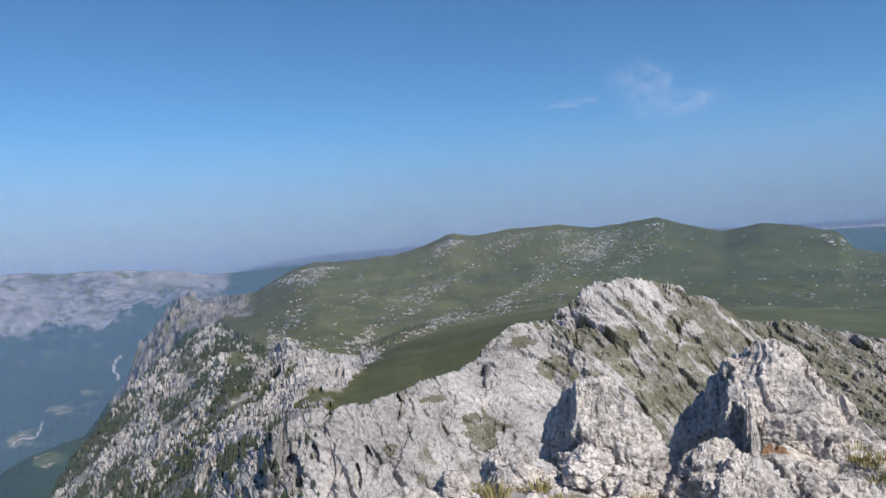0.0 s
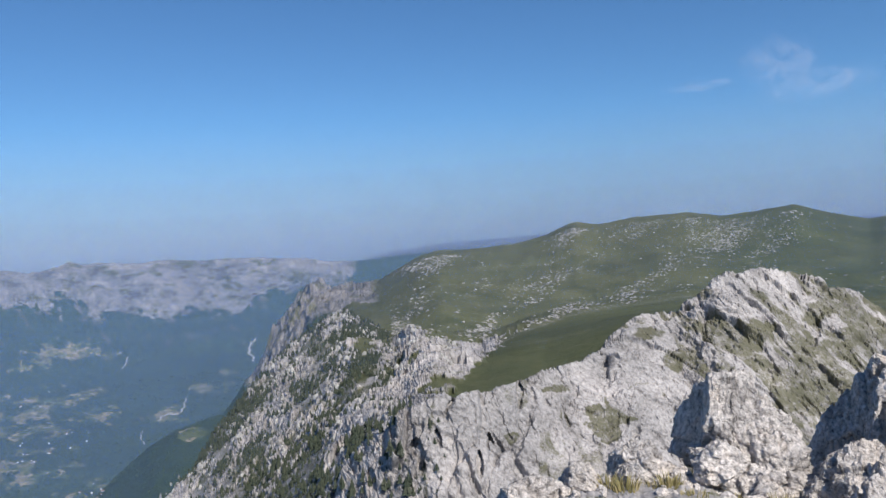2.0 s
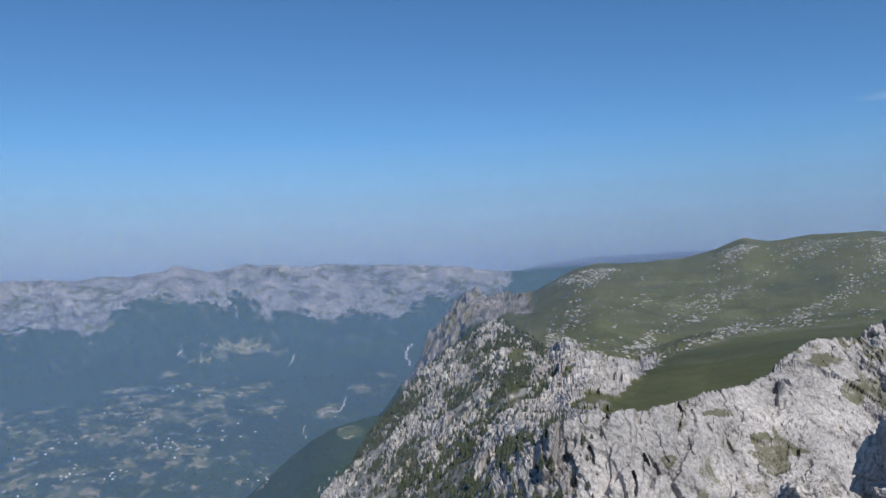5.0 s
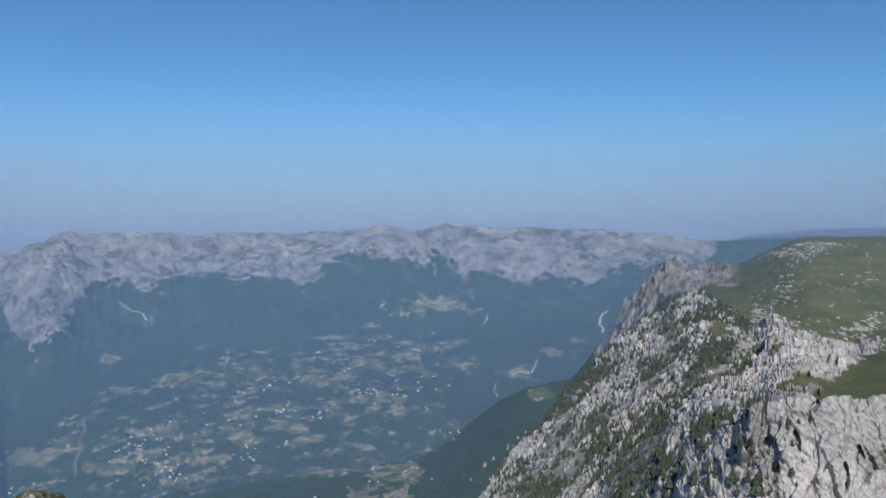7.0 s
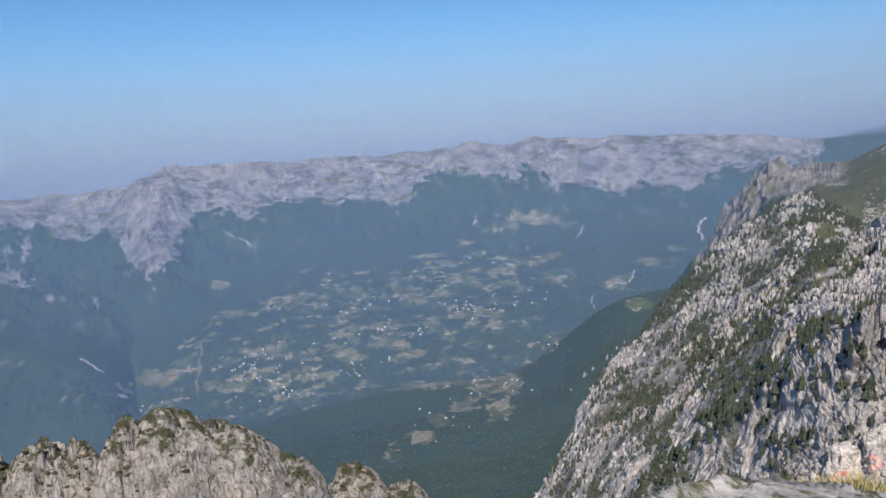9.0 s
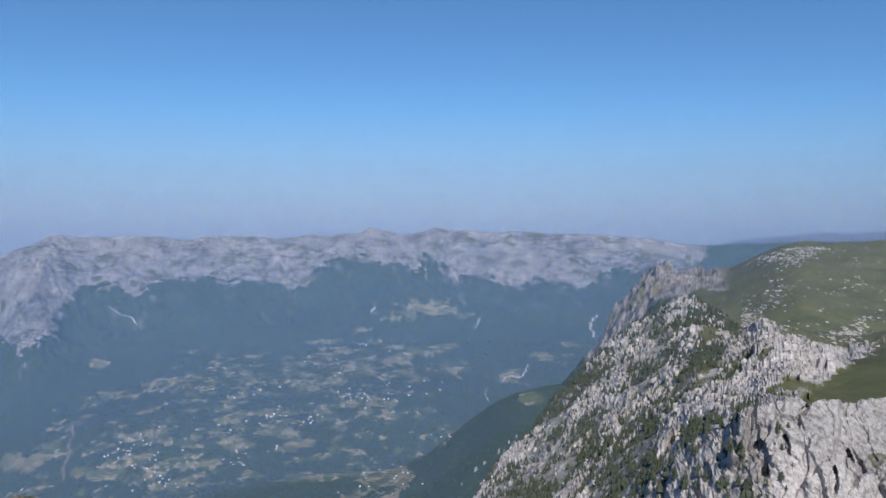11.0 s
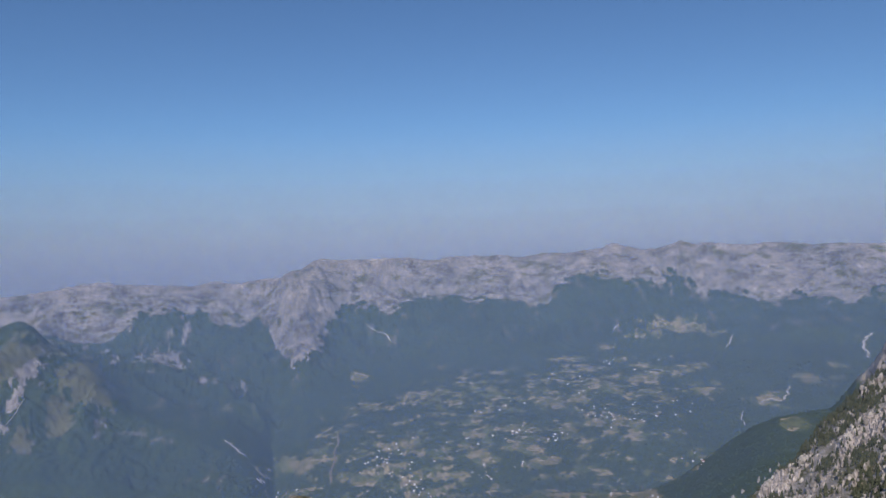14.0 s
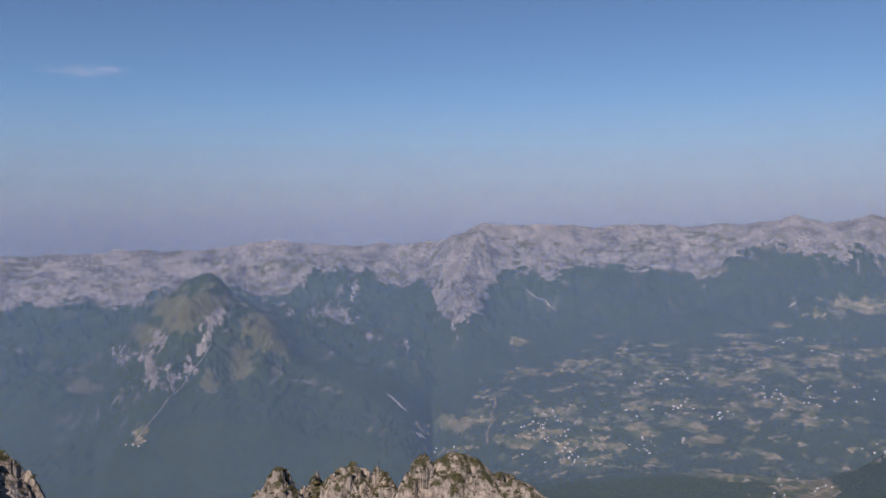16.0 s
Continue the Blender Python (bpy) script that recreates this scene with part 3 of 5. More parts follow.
    arete = np.exp(-((A - 79.4 - 7.0 * (11 - U)) / 1.7) ** 2) * smoothstep(10.1, 10.5, U) * (1 - smoothstep(10.8, 11.0, U))
    high = el + np.degrees(0.022 * prow + 0.026 * arete)
    tree = np.interp(A + 0.9 * grain, *np.array(TREELINE).T)
    rangerock = far * smoothstep(-0.22, 0.22, high - tree + 1.3 * grain + 0.9 * (rib - 0.2) + 0.4 * mottle) * smoothstep(15.5, 16.5, A + 2 * patch2)
    tame = 1 - 0.62 * smoothstep(12.4, 12.95, U)
    Z2 = Z2 + far * (1 - smoothstep(13.05, 13.3, U)) * tame * (0.4 + 0.6 * smoothstep(26, 36, A)) * (62 * (crest - 0.2) + rangerock * (30 * (rib - 0.2) + 24 * grain + 5 * strata) + (1 - rangerock) * 22 * (rib - 0.2))
    Z2 = Z2 - far * rangerock * 12 * smoothstep(12.2, 12.9, U) * (1 - smoothstep(13.05, 13.3, U))
    Z2 = Z2 + Rr * (0.022 * prow + 0.026 * arete)
    Z2 = Z2 + spurtop * (1 - smoothstep(10.85, 11.0, U)) * (30 * (crest - 0.2) + 26 * (rib - 0.2) + 7 * grain)
    Z2 = Z2 + smoothstep(6.6, 7.2, U) * smoothstep(23, 27, A) * (1 - smoothstep(7.8, 8.2, U)) * 5 * fbm(x / 90, y / 90, x * 0, 351, 4, 0.55, True)

    # ---- the summit under foot
    nearamp = (1 - near) * smoothstep(0.3, 1.2, U)
    Z2 = Z2 + nearamp * (0.14 * fbm(x * 0.7, y * 0.7, x * 0, 81, 3) + 0.10 * fbm(x * 2.2, y * 2.2, x * 0, 85, 4, 0.6, True))

    # ---- what covers the ground
    slope = np.clip(spurtop + far * (1 - rangerock) * smoothstep(19, 23, A), 0, 1)
    ledges = patches(A, el, LEDGES, 0.7 * patch + 0.25 * mottle) * front * smoothstep(-1.6, -0.2, 1.3 * patch2 + stone * 0.1 - 0.3)
    seam = only(front > 0.02, lambda c, d, e: fbm(c / 5.5, d / 30, e / 14, 261, 5, 0.62), x + wx + lean * Z, y, Z)
    easy = 0.22 * (1 - smoothstep(-11, -3, A)) + 0.3 * (1 - smoothstep(-16, -11.5, A))
    grass = meadow + hill * 0.9 + front * np.maximum(smoothstep(0.16, 0.34, seam + easy + 0.3 * patch2 - 0.05 * stone) * (0.5 + 0.35 * mottle + 0.1 * (1 - smoothstep(-9, -3, A))), (0.68 + 0.4 * mottle) * ledges)
    grass = grass + flank * np.clip(0.52 - 0.6 * blocks + 0.35 * patch2 + 0.3 * mottle + 0.6 * turf, 0, 1) + crag * np.clip(0.25 + 1.0 * mottle + 0.5 * patch, 0, 0.7)
    grass = grass + (1 - near) * (0.32 + 0.8 * patch + 0.75 * smoothstep(12.5, 15, A + 6 * patch) * (1 - smoothstep(32, 38, A + 6 * patch)) * smoothstep(0.9, 1.5, U))
    grass = grass + rangerock * np.clip(0.14 + 1.5 * grain + 0.45 * strata - 0.3 * (rib - 0.2) + 0.5 * (1 - smoothstep(30, 40, A)) * patch2, 0, 0.85)
    grass = np.where(knob > 0.5, np.clip(0.8 - 0.85 * blocks + 0.6 * patch2, 0, 1), grass)
    chips = only(slope > 0.02, lambda p, q, e: fbm(p / 17, q / 40, e / 26, 371, 4, 0.68), x * math.cos(1.2) + y * math.sin(1.2), y * math.cos(1.2) - x * math.sin(1.2), Z)
    pasture, bare = patches(A, high, SPUR_PASTURE, 0.7 * grain + 0.8 * chips), patches(A, high, SPUR_ROCKS, 0.7 * grain + 1.7 * chips)
    slide = smoothstep(0.24, 0.4, only(away, lambda p, q: fbm(p / 26, q / 120, p * 0, 361, 4, 0.6), x * math.cos(0.9) + y * math.sin(0.9) + bx, y * math.cos(0.9) - x * math.sin(0.9)) + 0.25 * mottle)
    lower = smoothstep(6.5, 6.9, U) * np.where(U < 8.1, smoothstep(15.5, 18, A), smoothstep(12.5, 14, A))
    wood = np.maximum(lower * (1 - crag), far) * (1 - rangerock)
    open_slope = np.clip(np.maximum(pasture, 0.5 * slide) * slope, 0, 1)
    wood = wood * (1 - open_slope) * (1 - 0.75 * bare * slope)
    grass = np.clip(np.maximum(grass, open_slope) * (1 - 0.65 * bare * slope), 0, 1)
    wood = np.where(U > 13.3, 0.2 + 0.6 * smoothstep(-6, 4, A) * (1 - smoothstep(15, 19, A)), np.clip(wood, 0, 1))
    floor = smoothstep(8.9, 9.3, U) * (1 - smoothstep(11.6, 11.9, U))
    strips = fbm(x / 60, y / 60, x * 0, 241, 4, 0.6)
    field = floor * np.maximum(patches(A, el, PLAIN_FIELDS, 0.9 * strips + 0.45 * mottle), patches(A, el, UPPER_FIELDS, 0.9 * strips + 0.45 * mottle)) * (0.95 + 0.7 * strips)
    basin = smoothstep(9.2, 9.8, U) * (1 - smoothstep(10.9, 11.4, U)) * smoothstep(30, 36, A) * (1 - smoothstep(60, 64, A))
    field = np.maximum(field, basin * (0.34 + 1.0 * strips))
    onspur = smoothstep(6.9, 7.2, U) * (1 - smoothstep(8.05, 8.15, U))
    field = np.clip(np.maximum(field, onspur * patches(A, el, [(f, e - 0.1, 1.15 * p, 1.5 * q) for f, e, p, q in SPUR_FIELDS], 0.4 * patch + 0.4 * mottle) * (1.3 + 0.5 * patch)), 0, 1)
    lush = np.clip(0.5 * meadow + hill * (0.12 + 0.5 * patch2 + 0.85 * (1 - smoothstep(-15, -6, A))), 0, 1)
    return R2, Z2, grass, wood, field, knob, lush, blocks


R2, Z2, GRASSY, WOODY, FIELDS, KNOB, LUSH, BLOCKS = shape_land(LU, LA, LR, LZ)
LAND_X, LAND_Y = -R2 * np.sin(np.radians(LA)), R2 * np.cos(np.radians(LA))


def ground(az, off):
    """The ground's height at an azimuth and a distance."""
    j = column(az)
    return float(np.interp(off, R2[j], Z2[j]))


def at(az, off, up=0.0):
    return Vector((-off * math.sin(radians(az)), off * math.cos(radians(az)), ground(az, off) + up))


def grid_mesh(name, X, Y, Z, faces_on, cover, mats, smooth=True):
    n, m = X.shape
    idx = np.arange(n * m).reshape(n, m)
    quads = np.stack([idx[:-1, :-1], idx[:-1, 1:], idx[1:, 1:], idx[1:, :-1]], -1)[faces_on]
    used, inv = np.unique(quads, return_inverse=True)
    me = bpy.data.meshes.new(name)
    me.vertices.add(len(used))
    me.vertices.foreach_set("co", np.stack([X.ravel()[used], Y.ravel()[used], Z.ravel()[used]], 1).astype(np.float32).ravel())
    q = inv.reshape(-1, 4)
    me.loops.add(q.size)
    me.loops.foreach_set("vertex_index", q.astype(np.int32).ravel())
    me.polygons.add(len(q))
    me.polygons.foreach_set("loop_start", np.arange(0, q.size, 4, dtype=np.int32))
    me.polygons.foreach_set("loop_total", np.full(len(q), 4, dtype=np.int32))
    me.update(calc_edges=True)
    me.polygons.foreach_set("use_smooth", np.full(len(q), smooth, dtype=bool))
    colour = me.color_attributes.new("cover", "FLOAT_COLOR", "POINT")
    colour.data.foreach_set("color", np.stack([c.ravel()[used] for c in cover], 1).astype(np.float32).ravel())
    me.materials.append(mats)
    return new(name, me)


COVER = (LUSH, GRASSY, WOODY, FIELDS)
FU = 0.25 * (LU[:-1, :-1] + LU[1:, :-1] + LU[:-1, 1:] + LU[1:, 1:])
FA = 0.25 * (LA[:-1, :-1] + LA[1:, :-1] + LA[:-1, 1:] + LA[1:, 1:])
SUMMIT = FU < 2.5
FRONT = (FU >= 2.5) & (FU < 4.12) & (FA < 14)
FLANK = (FU >= 2.5) & (FU < 6.4) & (FA >= 4) & ~FRONT & ((FA > 8.5) | (0.25 * (KNOB[:-1, :-1] + KNOB[1:, :-1] + KNOB[:-1, 1:] + KNOB[1:, 1:]) > 0.5))
MEADOW = (FU >= 4.12) & (FU < 6.0) & ~FLANK & ~FRONT
HILL = (FU >= 6.0) & (FU < 8.5) & (FA < 13) & ~FLANK
CRAG = (FU >= 6.5) & (FU < 8.7) & (FA >= 13) & (FA < 23.5)
SPURWOOD = (FU >= 6.5) & (FU < 8.7) & (FA >= 23.5)
LEFTSPUR = (FU >= 10.3) & (FU < 11.3) & (FA > 63.5)
RANGE = FU >= 11.3
VALLEY = ~(SUMMIT | FRONT | FLANK | MEADOW | HILL | CRAG | SPURWOOD | LEFTSPUR | RANGE)
for name, where, mats, label, cat in (
        ("ground", SUMMIT, LAND_NEAR, "stony summit ground of pale limestone with thin dry turf", "ground"),
        ("limestone_peak", FRONT, LAND_CLIFF, "pale grey limestone peak and cliff with grassy gullies", "mountain"),
        ("rocky_flank", FLANK, LAND_FLANK, "broken limestone mountainside dotted with dark pines", "mountain"),
        ("alpine_meadow", MEADOW, LAND_MID, "smooth green alpine meadow behind the cliff", "meadow"),
        ("green_hill", HILL, LAND_MID, "long grassy hill with scattered pale rock outcrops", "hill"),
        ("far_crag", CRAG, LAND_CRAG, "hazy bluish limestone crag above the valley", "mountain"),
        ("wooded_spur", SPURWOOD, LAND_FAR, "dark green wooded spur running down to the valley", "hill"),
        ("spur_mountain", LEFTSPUR, LAND_RANGE, "wooded mountain spur with bare rocky crest", "mountain"),
        ("far_mountain_range", RANGE, LAND_RANGE, "hazy grey limestone range above dark forest", "mountain range"),
        ("valley", VALLEY, LAND_FAR, "deep valley of woods and fields with scattered villages", "valley")):
    tagged(grid_mesh(name, LAND_X, LAND_Y, Z2, where, COVER, mats, name not in ("limestone_peak", "rocky_flank")), label, cat, kind="structure")

# the land behind, out of sight
BA = np.linspace(106, 314, 90)
BLEND = smoothstep(106, 314, BA)[:, None]
E0, E1 = (R2[-1], Z2[-1]), (R2[0], Z2[0])
PICK = np.linspace(0, LAND_ROWS - 1, 160).astype(int)
BRR = (1 - BLEND) * E0[0][PICK][None] + BLEND * E1[0][PICK][None]
BZZ = (1 - BLEND) * E0[1][PICK][None] + BLEND * E1[1][PICK][None]
BX, BY = -BRR * np.sin(np.radians(BA))[:, None], BRR * np.cos(np.radians(BA))[:, None]
BC = [np.zeros_like(BX) + v for v in (0.2, 0.6, 0.3, 0.0)]
tagged(grid_mesh("ground", BX, BY, BZZ, np.ones((89, 159), bool), BC, LAND_MID), "grassy and rocky land behind the summit", "ground", kind="structure")


# ---- summer haze, put into the bluish tint of thin see-through sheets between ridges ----
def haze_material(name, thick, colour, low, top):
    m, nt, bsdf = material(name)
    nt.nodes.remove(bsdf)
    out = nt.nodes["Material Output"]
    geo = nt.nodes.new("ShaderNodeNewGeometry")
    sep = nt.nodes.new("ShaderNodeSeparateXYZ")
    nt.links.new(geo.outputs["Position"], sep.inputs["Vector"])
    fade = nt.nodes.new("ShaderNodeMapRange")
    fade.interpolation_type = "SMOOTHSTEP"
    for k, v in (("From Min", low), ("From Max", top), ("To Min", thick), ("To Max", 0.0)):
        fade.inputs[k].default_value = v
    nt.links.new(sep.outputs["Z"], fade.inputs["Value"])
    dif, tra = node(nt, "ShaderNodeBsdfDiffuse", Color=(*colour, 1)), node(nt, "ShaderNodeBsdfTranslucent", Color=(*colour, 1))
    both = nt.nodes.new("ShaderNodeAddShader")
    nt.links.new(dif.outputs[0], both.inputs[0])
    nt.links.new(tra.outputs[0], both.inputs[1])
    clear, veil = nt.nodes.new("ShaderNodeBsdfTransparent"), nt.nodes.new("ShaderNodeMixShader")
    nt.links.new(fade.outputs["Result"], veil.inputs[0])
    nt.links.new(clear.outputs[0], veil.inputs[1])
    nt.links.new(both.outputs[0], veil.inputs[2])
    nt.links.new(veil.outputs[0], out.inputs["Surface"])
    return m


HAZE_NEAR = haze_material("blue_haze_sheet", 0.062, (0.157, 0.252, 0.43), -480.0, 400.0)
HAZE_FAR = haze_material("pale_horizon_haze_sheet", 0.3, (0.315, 0.338, 0.43), -250.0, 720.0)
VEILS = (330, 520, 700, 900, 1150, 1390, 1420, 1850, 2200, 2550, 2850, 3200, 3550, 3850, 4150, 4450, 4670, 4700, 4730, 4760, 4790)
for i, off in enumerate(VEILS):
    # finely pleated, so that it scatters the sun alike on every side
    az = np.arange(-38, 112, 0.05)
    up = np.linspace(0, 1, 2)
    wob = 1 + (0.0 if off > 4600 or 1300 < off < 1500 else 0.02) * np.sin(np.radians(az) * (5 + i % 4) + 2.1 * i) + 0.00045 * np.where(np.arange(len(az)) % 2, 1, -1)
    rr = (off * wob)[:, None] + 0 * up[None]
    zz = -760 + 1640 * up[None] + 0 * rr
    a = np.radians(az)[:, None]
    tagged(grid_mesh("haze", -rr * np.sin(a), rr * np.cos(a), zz, np.ones((len(az) - 1, 1), bool), [0 * rr] * 4, HAZE_NEAR if off < 4600 else HAZE_FAR, False), "thin see-through sheet tinted to imitate bluish summer haze over the valley", "haze", "haze over the valley", "stuff")


# ---- helpers for the things ----
EYE_AT = Vector((0, 0, EYE))
LAND_EL = np.degrees(np.arctan2(Z2 - EYE, R2))


def toward(az, el, off):
    """The point that lies off metres from the first eye, along the ground plan, az degrees left and el degrees up."""
    return Vector((-off * math.sin(radians(az)), off * math.cos(radians(az)), EYE + off * math.tan(radians(el))))


def spot(az, el, least=150.0):
    """Where the open slope in that direction lies: the azimuth, the metres off and the height."""
    j = column(az)
    e = np.where(R2[j] < least, -90, LAND_EL[j])
    k = int(np.argmax(e >= el))
    return Vector((LAND_X[j, k], LAND_Y[j, k], Z2[j, k]))


def part(name, bm, mat, parent=None, label="", smooth=False):
    me = bpy.data.meshes.new(name)
    bm.to_mesh(me)
    bm.free()
    me.materials.append(mat)
    if smooth:
        me.polygons.foreach_set("use_smooth", np.ones(len(me.polygons), dtype=bool))
    ob = new(name, me)
    if parent:
        ob.parent = parent
    if label:
        ob["label"] = label
    return ob


def mesh_of(name, verts, faces, mat, smooth=False):
    me = bpy.data.meshes.new(name)
    me.from_pydata(verts, [], faces)
    me.materials.append(mat)
    me.polygons.foreach_set("use_smooth", np.full(len(faces), smooth, dtype=bool))
    me.update()
    return new(name, me)


def plain_material(name, colours, scale, rough=0.9, bump=0.0, each=False):
    m, nt, bsdf = material(name)
    geo = nt.nodes.new("ShaderNodeNewGeometry")
    n = noise_node(nt, geo.outputs["Position"], scale, 4, 0.6)
    if each:
        n = math_node(nt, "ADD", math_node(nt, "MULTIPLY", n, 0.5), math_node(nt, "MULTIPLY", geo.outputs["Random Per Island"], 0.5))
    nt.links.new(ramp(nt, n, colours), bsdf.inputs["Base Color"])
    bsdf.inputs["Roughness"].default_value = rough
    bsdf.inputs["Specular IOR Level"].default_value = 0.2
    if bump:
        b = node(nt, "ShaderNodeBump", Strength=0.6, Distance=bump)
        nt.links.new(n, b.inputs["Height"])
        nt.links.new(b.outputs["Normal"], bsdf.inputs["Normal"])
    return m


def stone_material(name, grain, turf, tone=1.0, ochre=0.25, lichened=0.5, drawn=1.0):
    """Weathered limestone: pale faces, grey lichen, dark cracks, turf where it lies flat."""
    m, nt, bsdf = material(name)
    geo = nt.nodes.new("ShaderNodeNewGeometry")
    pos = geo.outputs["Position"]
    sep = nt.nodes.new("ShaderNodeSeparateXYZ")
    nt.links.new(geo.outputs["Normal"], sep.inputs["Vector"])
    long = nt.nodes.new("ShaderNodeVectorMath")
    long.operation = "MULTIPLY"
    long.inputs[1].default_value = (1.0, 1.0, drawn)
    nt.links.new(pos, long.inputs[0])
    n1, n2, n3 = noise_node(nt, long.outputs["Vector"], 1 / grain, 8, 0.7), noise_node(nt, pos, 0.16 / grain, 5, 0.6), noise_node(nt, pos, 0.4 / grain, 6, 0.65)
    pale = ramp(nt, n1, [(0.33, tuple(tone * c for c in (0.13, 0.12, 0.117))), (0.455, tuple(tone * c for c in (0.4, 0.374, 0.366))), (0.6, tuple(tone * c for c in (0.6, 0.563, 0.552)))])
    stain = ramp(nt, n2, [(0.35, (0.66, 0.65, 0.64)), (0.5, (1.0, 0.985, 0.965)), (0.66, (1.06, 1.01, 0.95))])
    rock = mix(nt, 1.0, pale, stain, "MULTIPLY")
    lichen = step(nt, n3, 0.56, 0.66)
    rock = mix(nt, math_node(nt, "MULTIPLY", lichen, lichened), rock, (0.18, 0.166, 0.152))
    rock = mix(nt, math_node(nt, "MULTIPLY", step(nt, n2, 0.6, 0.72), ochre), rock, (0.36, 0.25, 0.13))
    crack = node(nt, "ShaderNodeTexVoronoi", Scale=0.45 / grain)
    crack.feature = "DISTANCE_TO_EDGE"
    wob = nt.nodes.new("ShaderNodeVectorMath")
    wob.operation = "ADD"
    nn = node(nt, "ShaderNodeTexNoise", Scale=0.8 / grain, Detail=4.0)
    nt.links.new(pos, nn.inputs["Vector"])
    sc = nt.nodes.new("ShaderNodeVectorMath")
    sc.operation = "SCALE"
    sc.inputs["Scale"].default_value = grain * 2.2
    nt.links.new(nn.outputs["Color"], sc.inputs[0])
    nt.links.new(pos, wob.inputs[0])
    nt.links.new(sc.outputs["Vector"], wob.inputs[1])
    nt.links.new(wob.outputs["Vector"], crack.inputs["Vector"])
    gap = step(nt, crack.outputs["Distance"], 0.0, 0.06)
    if turf:
        tc = nt.nodes.new("ShaderNodeTexCoord")
        gz = nt.nodes.new("ShaderNodeSeparateXYZ")
        nt.links.new(tc.outputs["Generated"], gz.inputs["Vector"])
        flat = math_node(nt, "ADD", math_node(nt, "MULTIPLY", sep.outputs["Z"], 0.22), math_node(nt, "MULTIPLY", math_node(nt, "SUBTRACT", n3, 0.5), 1.5))
        flat = math_node(nt, "ADD", flat, gz.outputs["Z"])
        green = ramp(nt, n1, [(0.3, (0.028, 0.033, 0.018)), (0.5, (0.055, 0.06, 0.031)), (0.7, (0.1, 0.094, 0.052))])
        rock = mix(nt, math_node(nt, "MULTIPLY", step(nt, flat, 1.55 - turf, 1.75 - turf), 0.95), rock, green)
    nt.links.new(rock, bsdf.inputs["Base Color"])
    bsdf.inputs["Roughness"].default_value = 0.92
    bsdf.inputs["Specular IOR Level"].default_value = 0.2
    high = math_node(nt, "ADD", n1, math_node(nt, "MULTIPLY", gap, 0.25))
    b = node(nt, "ShaderNodeBump", Strength=1.0, Distance=grain * 0.9)
    nt.links.new(high, b.inputs["Height"])
    nt.links.new(b.outputs["Normal"], bsdf.inputs["Normal"])
    return m


BOULDER = stone_material("weathered_limestone", 0.085, 0.0, 1.32, 0.16, 0.24)
CRAG_TURF = stone_material("turf_topped_limestone", 0.22, 0.6, 0.72, 0.0, 0.45, 0.3)
LOOSE = stone_material("fresh_white_limestone", 0.06, 0.0, 1.5, 0.1, 0.12)
PALE_ROCK = plain_material("pale_outcrop_rock", [(0.3, (0.15, 0.147, 0.14)), (0.5, (0.25, 0.243, 0.23)), (0.7, (0.36, 0.345, 0.33))], 0.3, each=True)
GREY_ROCK = plain_material("grey_flank_rock", [(0.3, (0.16, 0.155, 0.15)), (0.5, (0.29, 0.28, 0.27)), (0.7, (0.4, 0.39, 0.375))], 0.9, bump=0.3, each=True)
NEEDLES = plain_material("dark_pine_needles", [(0.25, (0.036, 0.047, 0.034)), (0.5, (0.05, 0.062, 0.044)), (0.75, (0.075, 0.083, 0.06))], 0.4, each=True)
LEAVES = plain_material("beech_leaves", [(0.25, (0.042, 0.068, 0.034)), (0.5, (0.047, 0.075, 0.037)), (0.75, (0.055, 0.083, 0.041))], 0.1, each=True)
BARK = plain_material("grey_brown_bark", [(0.3, (0.08, 0.06, 0.045)), (0.7, (0.17, 0.14, 0.11))], 2.0)
BLADES = plain_material("dry_summer_grass", [(0.25, (0.16, 0.15, 0.06)), (0.5, (0.3, 0.26, 0.12)), (0.75, (0.46, 0.38, 0.21))], 6.0, each=True)
GRAVEL = plain_material("pale_river_gravel", [(0.3, (0.3, 0.28, 0.26)), (0.7, (0.5, 0.47, 0.44))], 0.06)
SOIL = plain_material("rust_orange_soil", [(0.3, (0.14, 0.085, 0.05)), (0.5, (0.26, 0.15, 0.085)), (0.7, (0.42, 0.34, 0.27))], 7.0, bump=0.05)
EARTH = plain_material("bare_brown_earth", [(0.3, (0.12, 0.1, 0.07)), (0.7, (0.22, 0.18, 0.13))], 0.05)
WHITEWASH = plain_material("white_house_plaster", [(0.3, (0.6, 0.58, 0.54)), (0.7, (0.74, 0.73, 0.7))], 0.2)
TILES = plain_material("red_roof_tiles", [(0.3, (0.3, 0.13, 0.09)), (0.7, (0.42, 0.22, 0.15))], 0.5)
TIN = plain_material("pale_tin_roof", [(0.3, (0.5, 0.5, 0.5)), (0.7, (0.7, 0.7, 0.7))], 0.5, 0.5)
PAINT = plain_material("faded_red_trail_paint", [(0.35, (0.5, 0.2, 0.17)), (0.65, (0.6, 0.42, 0.38))], 14.0)


